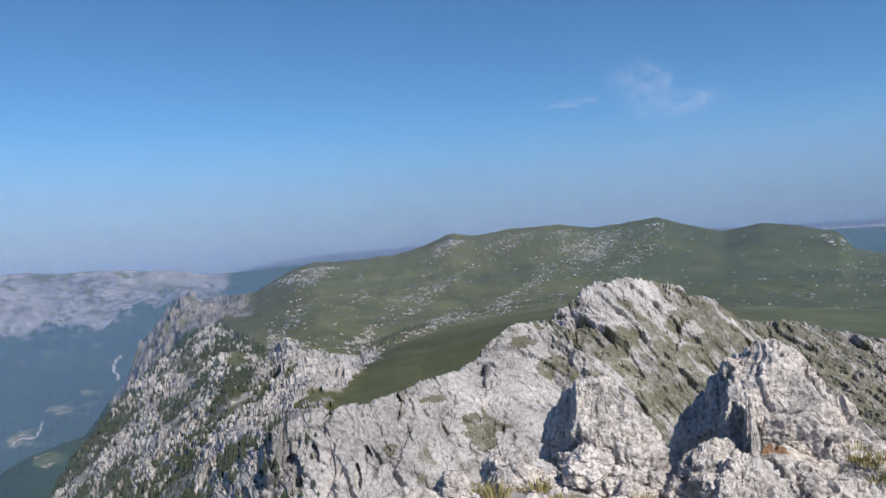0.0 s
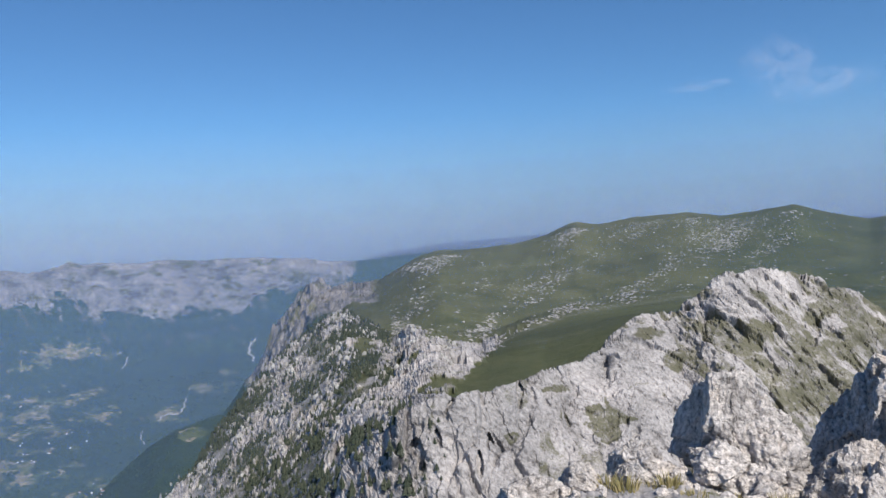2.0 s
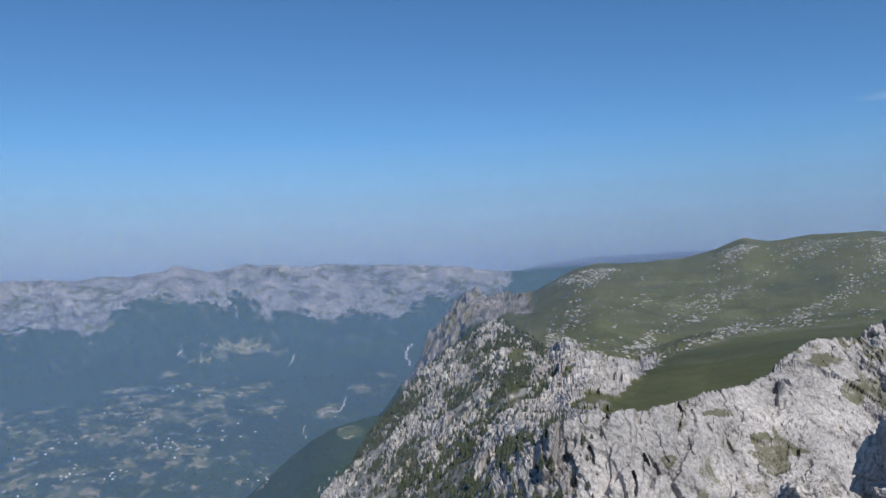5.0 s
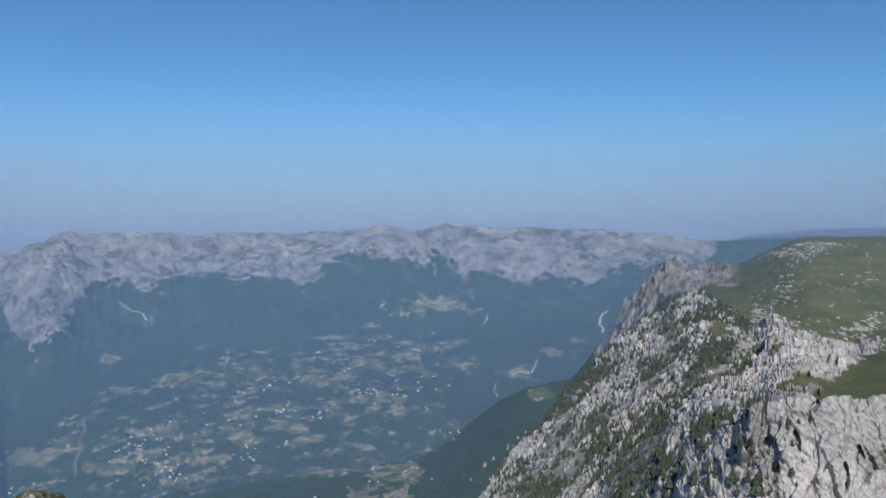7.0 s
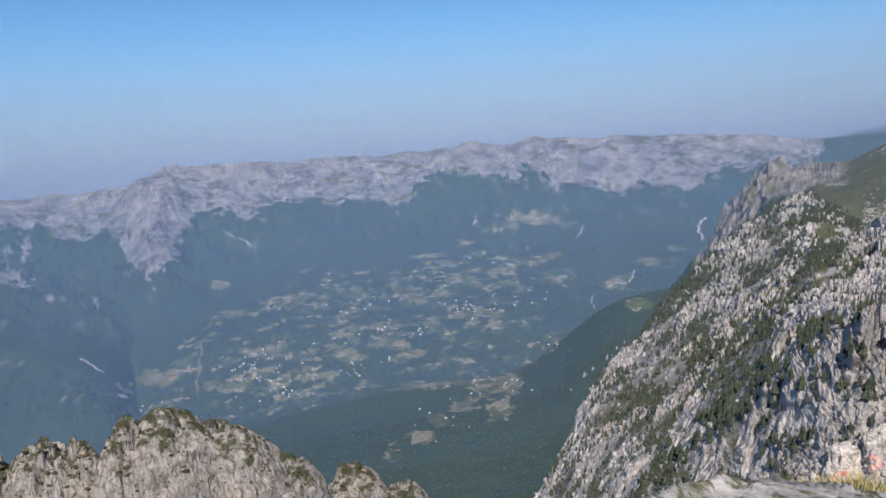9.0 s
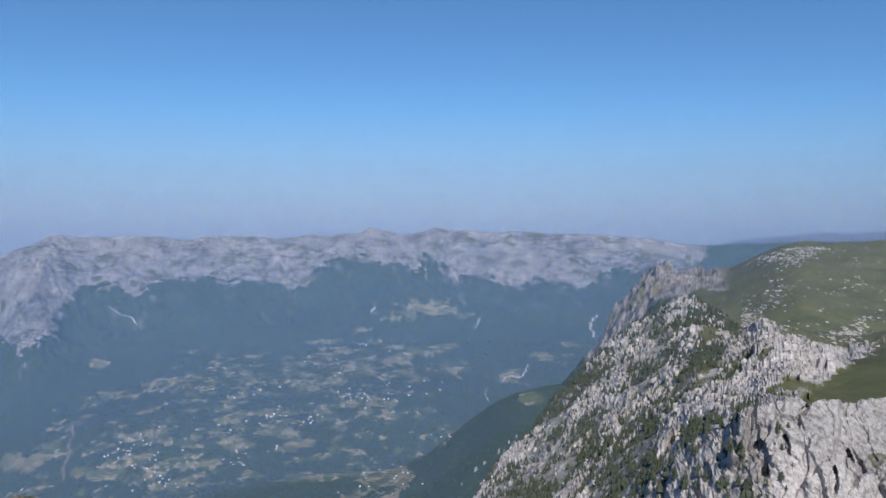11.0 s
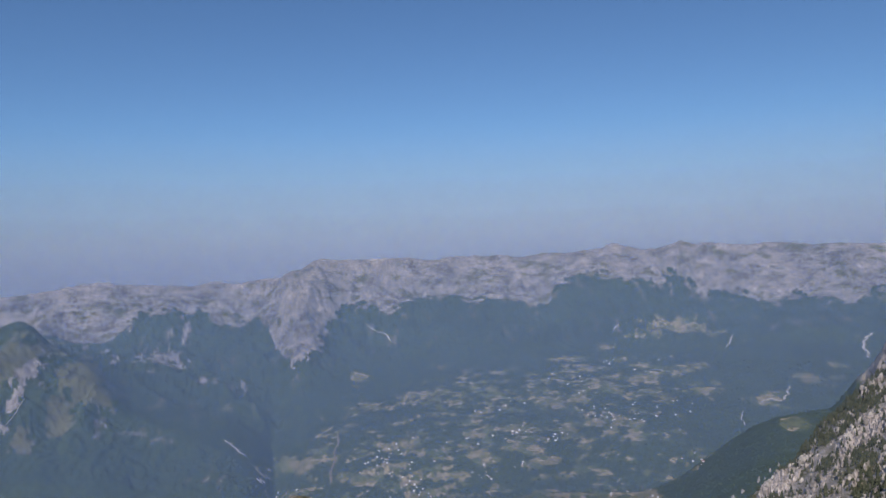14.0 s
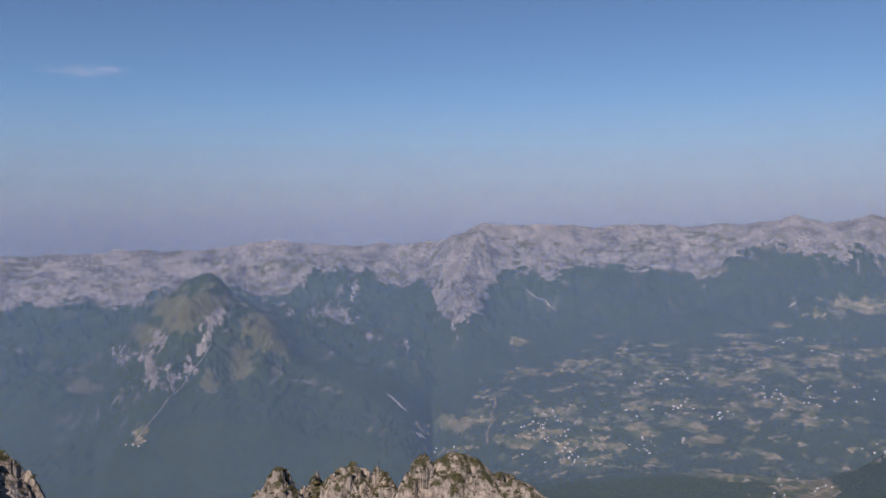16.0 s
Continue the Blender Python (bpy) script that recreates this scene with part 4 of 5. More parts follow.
def blob(bm, centre, size, seed, subdiv=5, taper=0.0, turn=0.0, rough=1.0, stand=1.0, faces=0):
    """One broken lump of limestone, added to bm. stand over 1 draws its cracks out upright."""
    made = bmesh.ops.create_icosphere(bm, subdivisions=subdiv, radius=1.0)["verts"]
    p = np.array([v.co[:] for v in made])
    q = p * np.array([1.0, 1.0, 1.0 / stand]) + seed * 3.7
    wob = 0.22 * np.stack([fbm(q[:, 0] * 2.5, q[:, 1] * 2.5, q[:, 2] * 2.5, 380 + seed + k, 3) for k in range(3)], 1)
    q = q + wob
    d1, g1 = facets(q[:, 0] * 1.25, q[:, 1] * 1.25, q[:, 2] * 1.25, 300 + seed)
    d2, g2 = facets(q[:, 0] * 3.1, q[:, 1] * 3.1, q[:, 2] * 3.1, 330 + seed)
    d3 = fbm(q[:, 0] * 4.5, q[:, 1] * 4.5, q[:, 2] * 3.4, 360 + seed, 6, 0.68, True)
    s = 1 + rough * (0.28 * d1 + 0.07 * d2 - 0.10 * (1 - smoothstep(0, 0.06, g1)) - 0.03 * (1 - smoothstep(0, 0.07, g2)) + 0.09 * d3)
    if faces:
        rng = random.Random(seed)
        ways = [Vector((-0.95, -0.3, 0.12))] + [Vector((rng.gauss(0, 1), rng.gauss(0, 1), rng.gauss(0, 0.8))) for _ in range(faces)]
        cut = np.full(len(p), 1.22)
        for i, n in enumerate(ways):
            n.normalize()
            d = rng.uniform(0.74, 0.98) if i else 0.7
            cut = np.minimum(cut, d / np.maximum(p @ np.array(n[:]), 0.05))
        s = cut * 1.1 * (1 + 0.75 * (s - 1) + 0.06 * rough * (d3 - 0.2))
    p = p * s[:, None]
    p[:, :2] *= (1 - taper * p[:, 2])[:, None]
    p = p * np.array(size)
    c, n = math.cos(radians(turn)), math.sin(radians(turn))
    p = np.stack([c * p[:, 0] - n * p[:, 1], n * p[:, 0] + c * p[:, 1], p[:, 2]], 1) + np.array(centre)
    for v, co in zip(made, p):
        v.co = co


def rock(name, blobs, label, mat, category="rock", group="", rough=1.0):
    """A rock of one or more lumps: az, el, metres off, half sizes across, deep and high, seed, taper, upright draw."""
    base = toward(*blobs[0][:3])
    root = new(name) if len(blobs) > 1 else None
    for az, el, off, sx, sy, sz, seed, taper, stand in blobs:
        bm = bmesh.new()
        blob(bm, toward(az, el, off) - base, (sx, sy, sz), seed, 6 if max(sx, sz) > 0.4 else 5 if max(sx, sz) > 0.25 else 4, taper, az, rough, stand, 0 if category == "outcrop" else 12)
        ob = part("lump" if root else name, bm, mat, root)
    ob = root or ob
    ob.location = base
    return tagged(ob, label, category, group)


# ---- rocks on the summit ----
rock("boulder", [(-9.9, -14.6, 11.5, 0.58, 0.55, 0.66, 3, 0.28, 1.4), (-11.6, -16.0, 11.4, 0.48, 0.45, 0.5, 4, 0.25, 1.3), (-9.3, -16.5, 11.0, 0.4, 0.32, 0.15, 5, 0.1, 1), (-12.9, -17.2, 11.1, 0.4, 0.4, 0.4, 11, 0.2, 1.2)],
     "weathered grey-white limestone boulder with a blunt top", BOULDER)
rock("boulder", [(-21.4, -13.9, 13.2, 0.92, 0.9, 1.05, 6, 0.22, 1.3), (-24.2, -15.9, 13.2, 0.95, 0.9, 0.9, 7, 0.35, 1.2), (-20.0, -11.8, 13.3, 0.42, 0.45, 0.5, 8, 0.05, 1.5), (-22.2, -11.3, 13.4, 0.6, 0.5, 0.45, 24, 0.2, 1.2),
                 (-17.7, -15.4, 13.5, 0.55, 0.5, 0.66, 9, 0.3, 1.5), (-23.2, -18.6, 12.0, 0.9, 0.6, 0.6, 10, 0.1, 1), (-27.2, -18.4, 12.9, 0.8, 0.8, 0.72, 12, 0.35, 1), (-26.4, -20.4, 11.6, 0.8, 0.6, 0.6, 36, 0.2, 1)],
     "massive fissured limestone boulder with a jagged shaded side", BOULDER)
rock("rock_flake", [(-20.6, -15.6, 12.0, 0.12, 0.36, 0.48, 13, 0.3, 1.6), (-19.2, -14.8, 12.3, 0.17, 0.2, 0.40, 14, 0.4, 1.6)],
     "upright split flake of pale limestone", BOULDER)
rock("boulder", [(-17.9, -18.2, 10.6, 0.52, 0.5, 0.46, 15, 0.2, 1), (-20.0, -19.4, 10.3, 0.55, 0.45, 0.5, 16, 0.2, 1), (-15.9, -19.6, 10.6, 0.35, 0.35, 0.36, 35, 0.2, 1)], "rounded grey limestone boulder with furrowed top", BOULDER)
rock("rock", [(-3.7, -17.1, 11.0, 0.34, 0.3, 0.30, 17, 0.3, 1.1), (-4.9, -17.6, 10.9, 0.2, 0.2, 0.16, 18, 0.1, 1)], "angular white limestone rock in dry grass", BOULDER)
rock("rock", [(0.3, -18.2, 10.6, 0.26, 0.22, 0.20, 19, 0.1, 1)], "blunt pale limestone rock", BOULDER)
rock("rock", [(3.6, -18.8, 10.2, 0.34, 0.26, 0.18, 20, 0.1, 1), (5.2, -19.0, 10.0, 0.2, 0.2, 0.13, 21, 0.1, 1)], "low broken limestone rock", BOULDER)
rock("rock", [(-13.9, -18.1, 11.0, 0.40, 0.34, 0.28, 22, 0.2, 1.2), (-12.2, -19.3, 10.6, 0.36, 0.3, 0.24, 23, 0.1, 1)], "jagged limestone rock at the boulder's foot", BOULDER)
MARKED = rock("rock", [(13.0, -23.4, 7.6, 0.50, 0.42, 0.36, 25, 0.15, 1), (10.2, -23.0, 7.8, 0.45, 0.4, 0.42, 26, 0.15, 1), (15.6, -24.3, 7.5, 0.36, 0.3, 0.27, 27, 0.2, 1)],
              "pale limestone rock with a faded red trail mark", LOOSE)
rock("rock", [(19.8, -25.4, 7.3, 0.15, 0.12, 0.09, 28, 0.1, 1)], "small white limestone rock in the turf", LOOSE)
rock("rock", [(24.6, -27.0, 7.2, 0.24, 0.2, 0.16, 29, 0.1, 1)], "small white limestone rock at the drop", LOOSE)

def paint_mark(owner, az, el, wide, ring):
    """A daub of old paint on the rock, a hair proud of it."""
    way = (toward(az, el, 7.0) - EYE_AT).normalized()
    best = None
    for lump in owner.children:
        for f in lump.data.polygons:
            c = owner.location + f.center
            away = (c - EYE_AT) - way * (c - EYE_AT).dot(way)
            if f.normal.dot(way) < 0 and away.length < 0.03 and (best is None or (c - EYE_AT).length < (best - EYE_AT).length):
                best = c
    bm = bmesh.new()
    for lump in owner.children:
        for f in lump.data.polygons:
            d = (owner.location + f.center - best).length + 0.015 * noise.noise(f.center * 30)
            if ring < d < wide and f.normal.dot(way) < 0:
                bm.faces.new([bm.verts.new(lump.data.vertices[k].co + f.normal * 0.004) for k in f.vertices])
    return part("paint_mark", bm, PAINT, owner, "faded red paint daub")


bpy.context.view_layer.update()
paint_mark(MARKED, 16.0, -23.6, 0.075, 0.035)
paint_mark(MARKED, 14.2, -22.6, 0.07, 0.02)

# loose stones, piled before the boulder
random.seed(5)
STONES = [(-8.6, -17.3, 0.17), (-9.8, -17.9, 0.15), (-8.0, -18.5, 0.16), (-9.4, -16.7, 0.24), (-11.6, -17.6, 0.14), (-10.8, -18.6, 0.12), (-12.4, -18.7, 0.13), (-7.2, -18.4, 0.09), (-9.2, -18.8, 0.12), (-10.3, -17.2, 0.11)]
STONES += [(random.uniform(-13.6, -6.4), random.uniform(-18.9, -17.5), random.uniform(0.05, 0.13)) for _ in range(30)]
STONES += [(random.uniform(-15, 5), random.uniform(-19.6, -18.2), random.uniform(0.03, 0.09)) for _ in range(45)]
STONES += [(random.uniform(14, 27), random.uniform(-28.5, -25.5), random.uniform(0.02, 0.06)) for _ in range(18)]
for i, (az, el, size) in enumerate(STONES):
    off = 10.6 + 0.05 * (i % 7) if az < 8 else 7.0
    bm = bmesh.new()
    blob(bm, (0, 0, 0), (size * random.uniform(0.8, 1.25), size, size * random.uniform(0.6, 0.9)), 40 + i, 4 if size > 0.1 else 3, 0.1, random.uniform(0, 360), 1.1, 1.0, 9)
    ob = part("stone", bm, LOOSE)
    ob.location = toward(az, el, off) if i < 40 else at(az, off * random.uniform(0.9, 1.05), size * 0.3)
    tagged(ob, "loose angular piece of white limestone", "stone", "loose stones on the summit")

# bare orange soil in the hollow of the big boulder
bm = bmesh.new()
blob(bm, (0, 0, 0), (0.27, 0.12, 0.3), 71, 5, 0.25, 0, 1.3)
blob(bm, (0.2, 0.05, -0.2), (0.34, 0.12, 0.13), 72, 5, 0.25, 0, 1.3)
SOILED = part("soil", bm, SOIL)
SOILED.location = toward(-22.0, -16.9, 11.95)
tagged(SOILED, "bare rust-orange soil in a rock hollow", "soil")

# turf-topped crags below the summit, at the brink
rock("rock_outcrop", [(62.6, -24.7, 38, 3.9, 3.1, 5.3, 91, 0.3, 1.8), (58.6, -26.1, 38, 3.9, 3.1, 5.5, 92, 0.3, 1.8), (65.2, -24.9, 37.6, 2.1, 2.3, 5.1, 93, 0.28, 1.8), (55.2, -28.3, 38, 3.1, 2.6, 5.1, 94, 0.14, 2.2)],
     "steep pale limestone outcrop topped with dark turf", CRAG_TURF, "outcrop", "outcrops at the brink", 0.42)
rock("rock_outcrop", [(70.3, -24.5, 38.5, 2.5, 2.2, 5.1, 95, 0.32, 1.8), (68.0, -25.3, 38, 1.6, 1.9, 5.0, 96, 0.3, 1.8), (72.6, -25.5, 39, 1.6, 1.9, 5.3, 99, 0.3, 1.8)],
     "limestone outcrop with a green turf cap", CRAG_TURF, "outcrop", "outcrops at the brink", 0.42)
rock("rock_outcrop", [(75.3, -25.5, 38, 2.3, 2.2, 5.5, 97, 0.3, 2.4)], "bare upright limestone outcrop with furrowed face", CRAG_TURF, "outcrop", "outcrops at the brink", 0.42)
rock("rock_outcrop", [(93.6, -23.0, 26, 2.1, 2.2, 4.1, 98, 0.3, 2.0)], "shadowed limestone outcrop beside the drop", CRAG_TURF, "outcrop", "outcrops at the brink", 0.42)
rock("rock_outcrop", [(49.6, -29.1, 42, 2.9, 2.6, 5.1, 101, 0.16, 2.0), (46.2, -29.9, 42, 2.6, 2.6, 4.7, 102, 0.16, 2.0)], "low limestone outcrop with heath on top", CRAG_TURF, "outcrop", "outcrops at the brink", 0.42)


# ---- grass on the summit ----
def tufts(places, name, label):
    verts, faces = [], []
    for p, n, spread, high in places:
        for _ in range(n):
            a, d = random.uniform(0, 6.283), spread * math.sqrt(random.random())
            b = Vector((p.x + d * math.cos(a), p.y + d * math.sin(a), p.z - 0.02))
            t = random.uniform(0, 6.283)
            lean = Vector((math.cos(a), math.sin(a), 0)) * random.uniform(0.1, 0.6) * high
            h, wd = high * random.uniform(0.5, 1.1), 0.006 + 0.02 * high
            s = Vector((math.cos(t), math.sin(t), 0)) * wd
            i = len(verts)
            verts += [b - s, b + s, b + lean * 0.4 + Vector((0, 0, h * 0.6)) + s * 0.6, b + lean * 0.4 + Vector((0, 0, h * 0.6)) - s * 0.6, b + lean + Vector((0, 0, h))]
            faces += [(i, i + 1, i + 2, i + 3), (i + 3, i + 2, i + 4)]
    return tagged(mesh_of(name, [v[:] for v in verts], faces, BLADES), label, "grass", kind="stuff")


random.seed(8)
PLACES = [(at(az, off), 90, 0.16, 0.2) for az, off in ((-2.8, 10.2), (-5.9, 10.4), (-5.2, 11.3), (-13.3, 10.0), (-1.6, 10.6), (-7.0, 10.9))]
PLACES += [(at(random.uniform(-16, 6), random.uniform(9.0, 11.8)), 40, 0.14, 0.09) for _ in range(40)]
PLACES += [(at(random.uniform(14, 29), random.uniform(5.9, 7.6)), 60, 0.18, 0.2) for _ in range(190)]
PLACES += [(toward(random.uniform(-29.5, -26.6), random.uniform(-17.6, -15.0), 12.2), 50, 0.16, 0.1) for _ in range(14)]
tufts(PLACES, "grass", "tufts of dry yellow-green summit grass")


# ---- pines ----
def pine_shape(rng, tiers=4, sides=5):
    """Verts and faces of a slim, ragged pine one metre high: trunk, crown."""
    tv, tf, cv, cf = [], [], [], []
    for k in range(5):
        a = k * 2 * math.pi / 5
        tv += [(0.022 * math.cos(a), 0.022 * math.sin(a), -0.1), (0.012 * math.cos(a), 0.012 * math.sin(a), 0.6)]
    tf = [(2 * k, 2 * ((k + 1) % 5), 2 * ((k + 1) % 5) + 1, 2 * k + 1) for k in range(5)]
    for t in range(tiers):
        z0 = 0.1 + 0.72 * t / tiers
        rad = 0.24 * (1 - 0.8 * t / tiers)
        i = len(cv)
        cv.append((rng.uniform(-0.02, 0.02), rng.uniform(-0.02, 0.02), min(1.0, z0 + 0.36)))
        for k in range(2 * sides):
            a = k * math.pi / sides + rng.uniform(-0.1, 0.1)
            q = rad * (rng.uniform(0.85, 1.25) if k % 2 else rng.uniform(0.45, 0.7))
            cv.append((q * math.cos(a), q * math.sin(a), z0 + rng.uniform(-0.04, 0.04) + (0.0 if k % 2 else 0.04)))
        cf += [(i, i + 1 + k, i + 1 + (k + 1) % (2 * sides)) for k in range(2 * sides)]
    return tv, tf, cv, cf


def crowd(name, shapes, places, mat, label, category):
    """Many small things in one mesh. places: point, height, width, turn."""
    verts, faces, count = [], [], 0
    for i, (p, h, wd, turn) in enumerate(places):
        sv, sf = shapes[i % len(shapes)]
        c, n = math.cos(turn), math.sin(turn)
        v = np.array(sv) * np.array([wd, wd, h])
        verts.append(np.stack([c * v[:, 0] - n * v[:, 1] + p[0], n * v[:, 0] + c * v[:, 1] + p[1], v[:, 2] + p[2]], 1))
        faces += [tuple(k + count for k in f) for f in sf]
        count += len(sv)
    return tagged(mesh_of(name, np.vstack(verts).tolist(), faces, mat), label, category, kind="stuff")


def scatter(where, n, rng, least, most, wide, sink=0.06, dense=None, grow=None):
    """n places on the land where the mask holds; sizes in metres."""
    ok = np.argwhere(where)
    area = (LR[ok[:, 0], ok[:, 1]] ** 2)
    if dense is not None:
        area = area * np.clip(dense[ok[:, 0], ok[:, 1]], 0, None)
    # as even over the ground as the rings allow
    step_r = np.abs(np.gradient(R2, axis=1))[ok[:, 0], ok[:, 1]] / LR[ok[:, 0], ok[:, 1]] + 1e-4
    wts = np.cumsum(area * step_r)
    picks = ok[np.searchsorted(wts, rng.random(n) * wts[-1])]
    out = []
    for j, k in picks:
        h = (least + (most - least) * rng.random() ** 1.8) * min(1.25, max(0.45, LR[j, k] / 380))
        j2, k2, t1, t2 = min(j + 1, len(AZ) - 1), min(k + 1, LAND_ROWS - 1), rng.random(), rng.random()
        x, y, zz = (float((1 - t1) * ((1 - t2) * g[j, k] + t2 * g[j, k2]) + t1 * ((1 - t2) * g[j2, k] + t2 * g[j2, k2])) for g in (LAND_X, LAND_Y, Z2))
        out.append(((x, y, zz - sink * h), h, h * wide * rng.uniform(0.75, 1.3), rng.uniform(0, 6.28)))
    return out


RNG = np.random.default_rng(4)
RND = random.Random(4)
PINES = [pine_shape(RND) for _ in range(6)]
CROWNS = [(tv + cv, tf + [tuple(i + len(tv) for i in f) for f in cf]) for tv, tf, cv, cf in PINES]
CLUMP = fbm(np.radians(LA) * 30, np.log(LR) * 18, (LZ - EYE) / LR * 30, 401, 4)
ON_FLANK = (LU > 3.2) & (LU < 6.05) & (LA > 13.2) & (LA < 36)
LOW = smoothstep(-11, -17, LAND_EL)
crowd("pine_wood", CROWNS, scatter(ON_FLANK | ((LU > 2.9) & (LU < 3.95) & (LA > 9.5) & (LA < 14) & (LAND_EL > -30)), 4800, RNG, 1.5, 3.9, 1.3, dense=smoothstep(-0.3, 0.4, CLUMP + 0.15 * LOW) * (1.4 - BLOCKS)), NEEDLES, "dark slender pines scattered over the rocky flank", "pine")

CLOSE = (LU > 3.0) & (LU < 4.3) & (LA > 12.0) & (LA < 30)
crowd("pine_wood", CROWNS, scatter(CLOSE, 850, RNG, 3.2, 7.0, 1.35, dense=smoothstep(-0.15, 0.3, CLUMP + 0.1 * LOW)), NEEDLES, "dark bushy pines in clumps on the near flank", "pine")

# single pines that stand clear on the near flank
def pine_tree(p, h, i):
    tv, tf, cv, cf = PINES[i % len(PINES)]
    root = new("pine_tree")
    root.location = p
    for nm, v, f, mt in (("trunk", tv, tf, BARK), ("crown", cv, cf, NEEDLES)):
        ob = mesh_of(nm, (np.array(v) * h).tolist(), f, mt)
        ob.parent = root
    return tagged(root, "slender dark pine on the limestone flank", "pine tree", "single pines on the flank")


NEAR_FLANK = (LU > 3.6) & (LU < 4.9) & (LA > 13.5) & (LA < 27)
for i, (p, h, wd, turn) in enumerate(scatter(NEAR_FLANK, 70, RNG, 4.0, 7.5, 1.1, dense=smoothstep(-0.1, 0.4, CLUMP))):
    pine_tree(p, h, i)


# ---- outcrops and pinnacles of pale rock ----
def shard_shape(rng, tall):
    v = [(0.5 * rng.uniform(0.7, 1.2) * math.cos(a), 0.5 * rng.uniform(0.7, 1.2) * math.sin(a), -0.25) for a in np.linspace(0, 6.283, 7)[:-1]]
    v += [(0.42 * rng.uniform(0.5, 1.1) * math.cos(a + 0.4), 0.42 * rng.uniform(0.5, 1.1) * math.sin(a + 0.4), rng.uniform(0.25, 0.6) * tall) for a in np.linspace(0, 6.283, 7)[:-1]]
    v += [(0.2 + rng.uniform(-0.2, 0.1), rng.uniform(-0.2, 0.2), tall), (-0.15 + rng.uniform(-0.1, 0.1), rng.uniform(-0.2, 0.2), tall * rng.uniform(0.6, 0.95))]
    f = [(k, (k + 1) % 6, 6 + (k + 1) % 6, 6 + k) for k in range(6)] + [(6 + k, 6 + (k + 1) % 6, 12 if k in (0, 1, 5) else 13) for k in range(6)] + [(8, 13, 12), (11, 12, 13)]
    return v, f


def tor_shape(rng, tall):
    """A broken block of limestone, about one metre across, cut by flat faces."""
    bm = bmesh.new()
    bmesh.ops.create_icosphere(bm, subdivisions=2, radius=1.0)
    ways = [Vector((rng.gauss(0, 1), rng.gauss(0, 1), rng.gauss(0, 0.6))).normalized() for _ in range(9)] + [Vector((rng.gauss(0, 0.3), rng.gauss(0, 0.3), 1)).normalized()]
    far_off = [rng.uniform(0.38, 0.8) for _ in ways]
    v = []
    for p in bm.verts:
        cut = min([1.0] + [d / max(p.co.dot(n), 0.05) for n, d in zip(ways, far_off)])
        q = p.co * cut * (1 + 0.1 * noise.noise(p.co * 2.5 + Vector((rng.random() * 0.2, 0, 0))))
        v.append((q.x * 0.42 * (1.1 - 0.4 * q.z), q.y * 0.42 * (1.1 - 0.4 * q.z), q.z * 0.6 * tall + 0.3 * tall))
    f = [tuple(k.index for k in fc.verts) for fc in bm.faces]
    bm.free()
    return v, f


TORS = [tor_shape(RND, RND.uniform(0.9, 1.7)) for _ in range(16)]
LOW_SHARDS = [shard_shape(RND, 0.5) for _ in range(6)]
TALL_SHARDS = [shard_shape(RND, RND.uniform(0.7, 1.2)) for _ in range(8)]
ON_HILL = (LU > 6.05) & (LU < 7.9) & (LA < 13)
STREAK = fbm(0.9 * (0.47 * LA + 0.88 * LAND_EL), 0.22 * (0.47 * LAND_EL - 0.88 * LA), np.log(LR), 421, 4, 0.6)
BELT = smoothstep(-17, -11, LA) * 0.9 + 0.06
crowd("hill_outcrops", LOW_SHARDS, scatter(ON_HILL, 7500, RNG, 0.3, 1.6, 2.0, 0.0, BELT * smoothstep(-0.3, 0.55, STREAK) ** 2 + 0.01), PALE_ROCK, "pale limestone outcrops strewn over the grassy hill", "outcrops")
CREST = sum(np.exp(-((LA - ca) / cw) ** 2 - ((LAND_EL - ce) / 0.4) ** 2) for ca, ce, cw in ((-15.2, -0.1, 0.7), (-26.6, -1.8, 0.9), (-8.6, -0.3, 0.6), (0.2, -0.6, 0.8), (9.6, -1.9, 1.2), (11.2, -2.7, 0.8)))
crowd("hill_crags", LOW_SHARDS, scatter(ON_HILL & (LU < 8.0), 170, RNG, 1.5, 4.5, 1.5, 0.1, CREST + 1e-5), PALE_ROCK, "small white limestone crags on the hill's crest", "outcrops")
crowd("flank_pinnacles", TORS, scatter(ON_FLANK | ((LU > 5.2) & (LU < 6.1) & (LA > 8.5) & (LA < 14)), 1500, RNG, 0.9, 3.2, 1.15, 0.25, dense=0.15 + BLOCKS), GREY_ROCK, "broken pale limestone pinnacles among the pines", "pinnacles")

# lone pinnacles below the flank, against the wooded spur
LONE = [(31.3, -17.9, 3), (30.7, -17.5, 2), (28.4, -15.7, 3), (29.0, -16.2, 2), (29.6, -16.7, 3), (26.1, -14.0, 2), (27.4, -15.2, 2), (32.3, -18.9, 2)]
for az, el, n in LONE:
    root = new("pinnacle")
    p = spot(az, el)
    root.location = p
    for _ in range(n):
        v, f = RND.choice(TALL_SHARDS)
        h = 0.006 * math.hypot(p.x, p.y) * RND.uniform(0.6, 1.3)
        ob = mesh_of("shard", [(c[0] * h * 0.55, c[1] * h * 0.55, c[2] * h) for c in v], f, GREY_ROCK)
        ob.parent = root
        ob.matrix_basis = pose(RND.uniform(-0.5, 0.5) * h, RND.uniform(-0.5, 0.5) * h, -0.2 * h, RND.uniform(-8, 8), RND.uniform(-8, 8), RND.uniform(0, 360))
    tagged(root, "pale upright limestone pinnacle on the wooded slope", "pinnacle", "lone pinnacles")

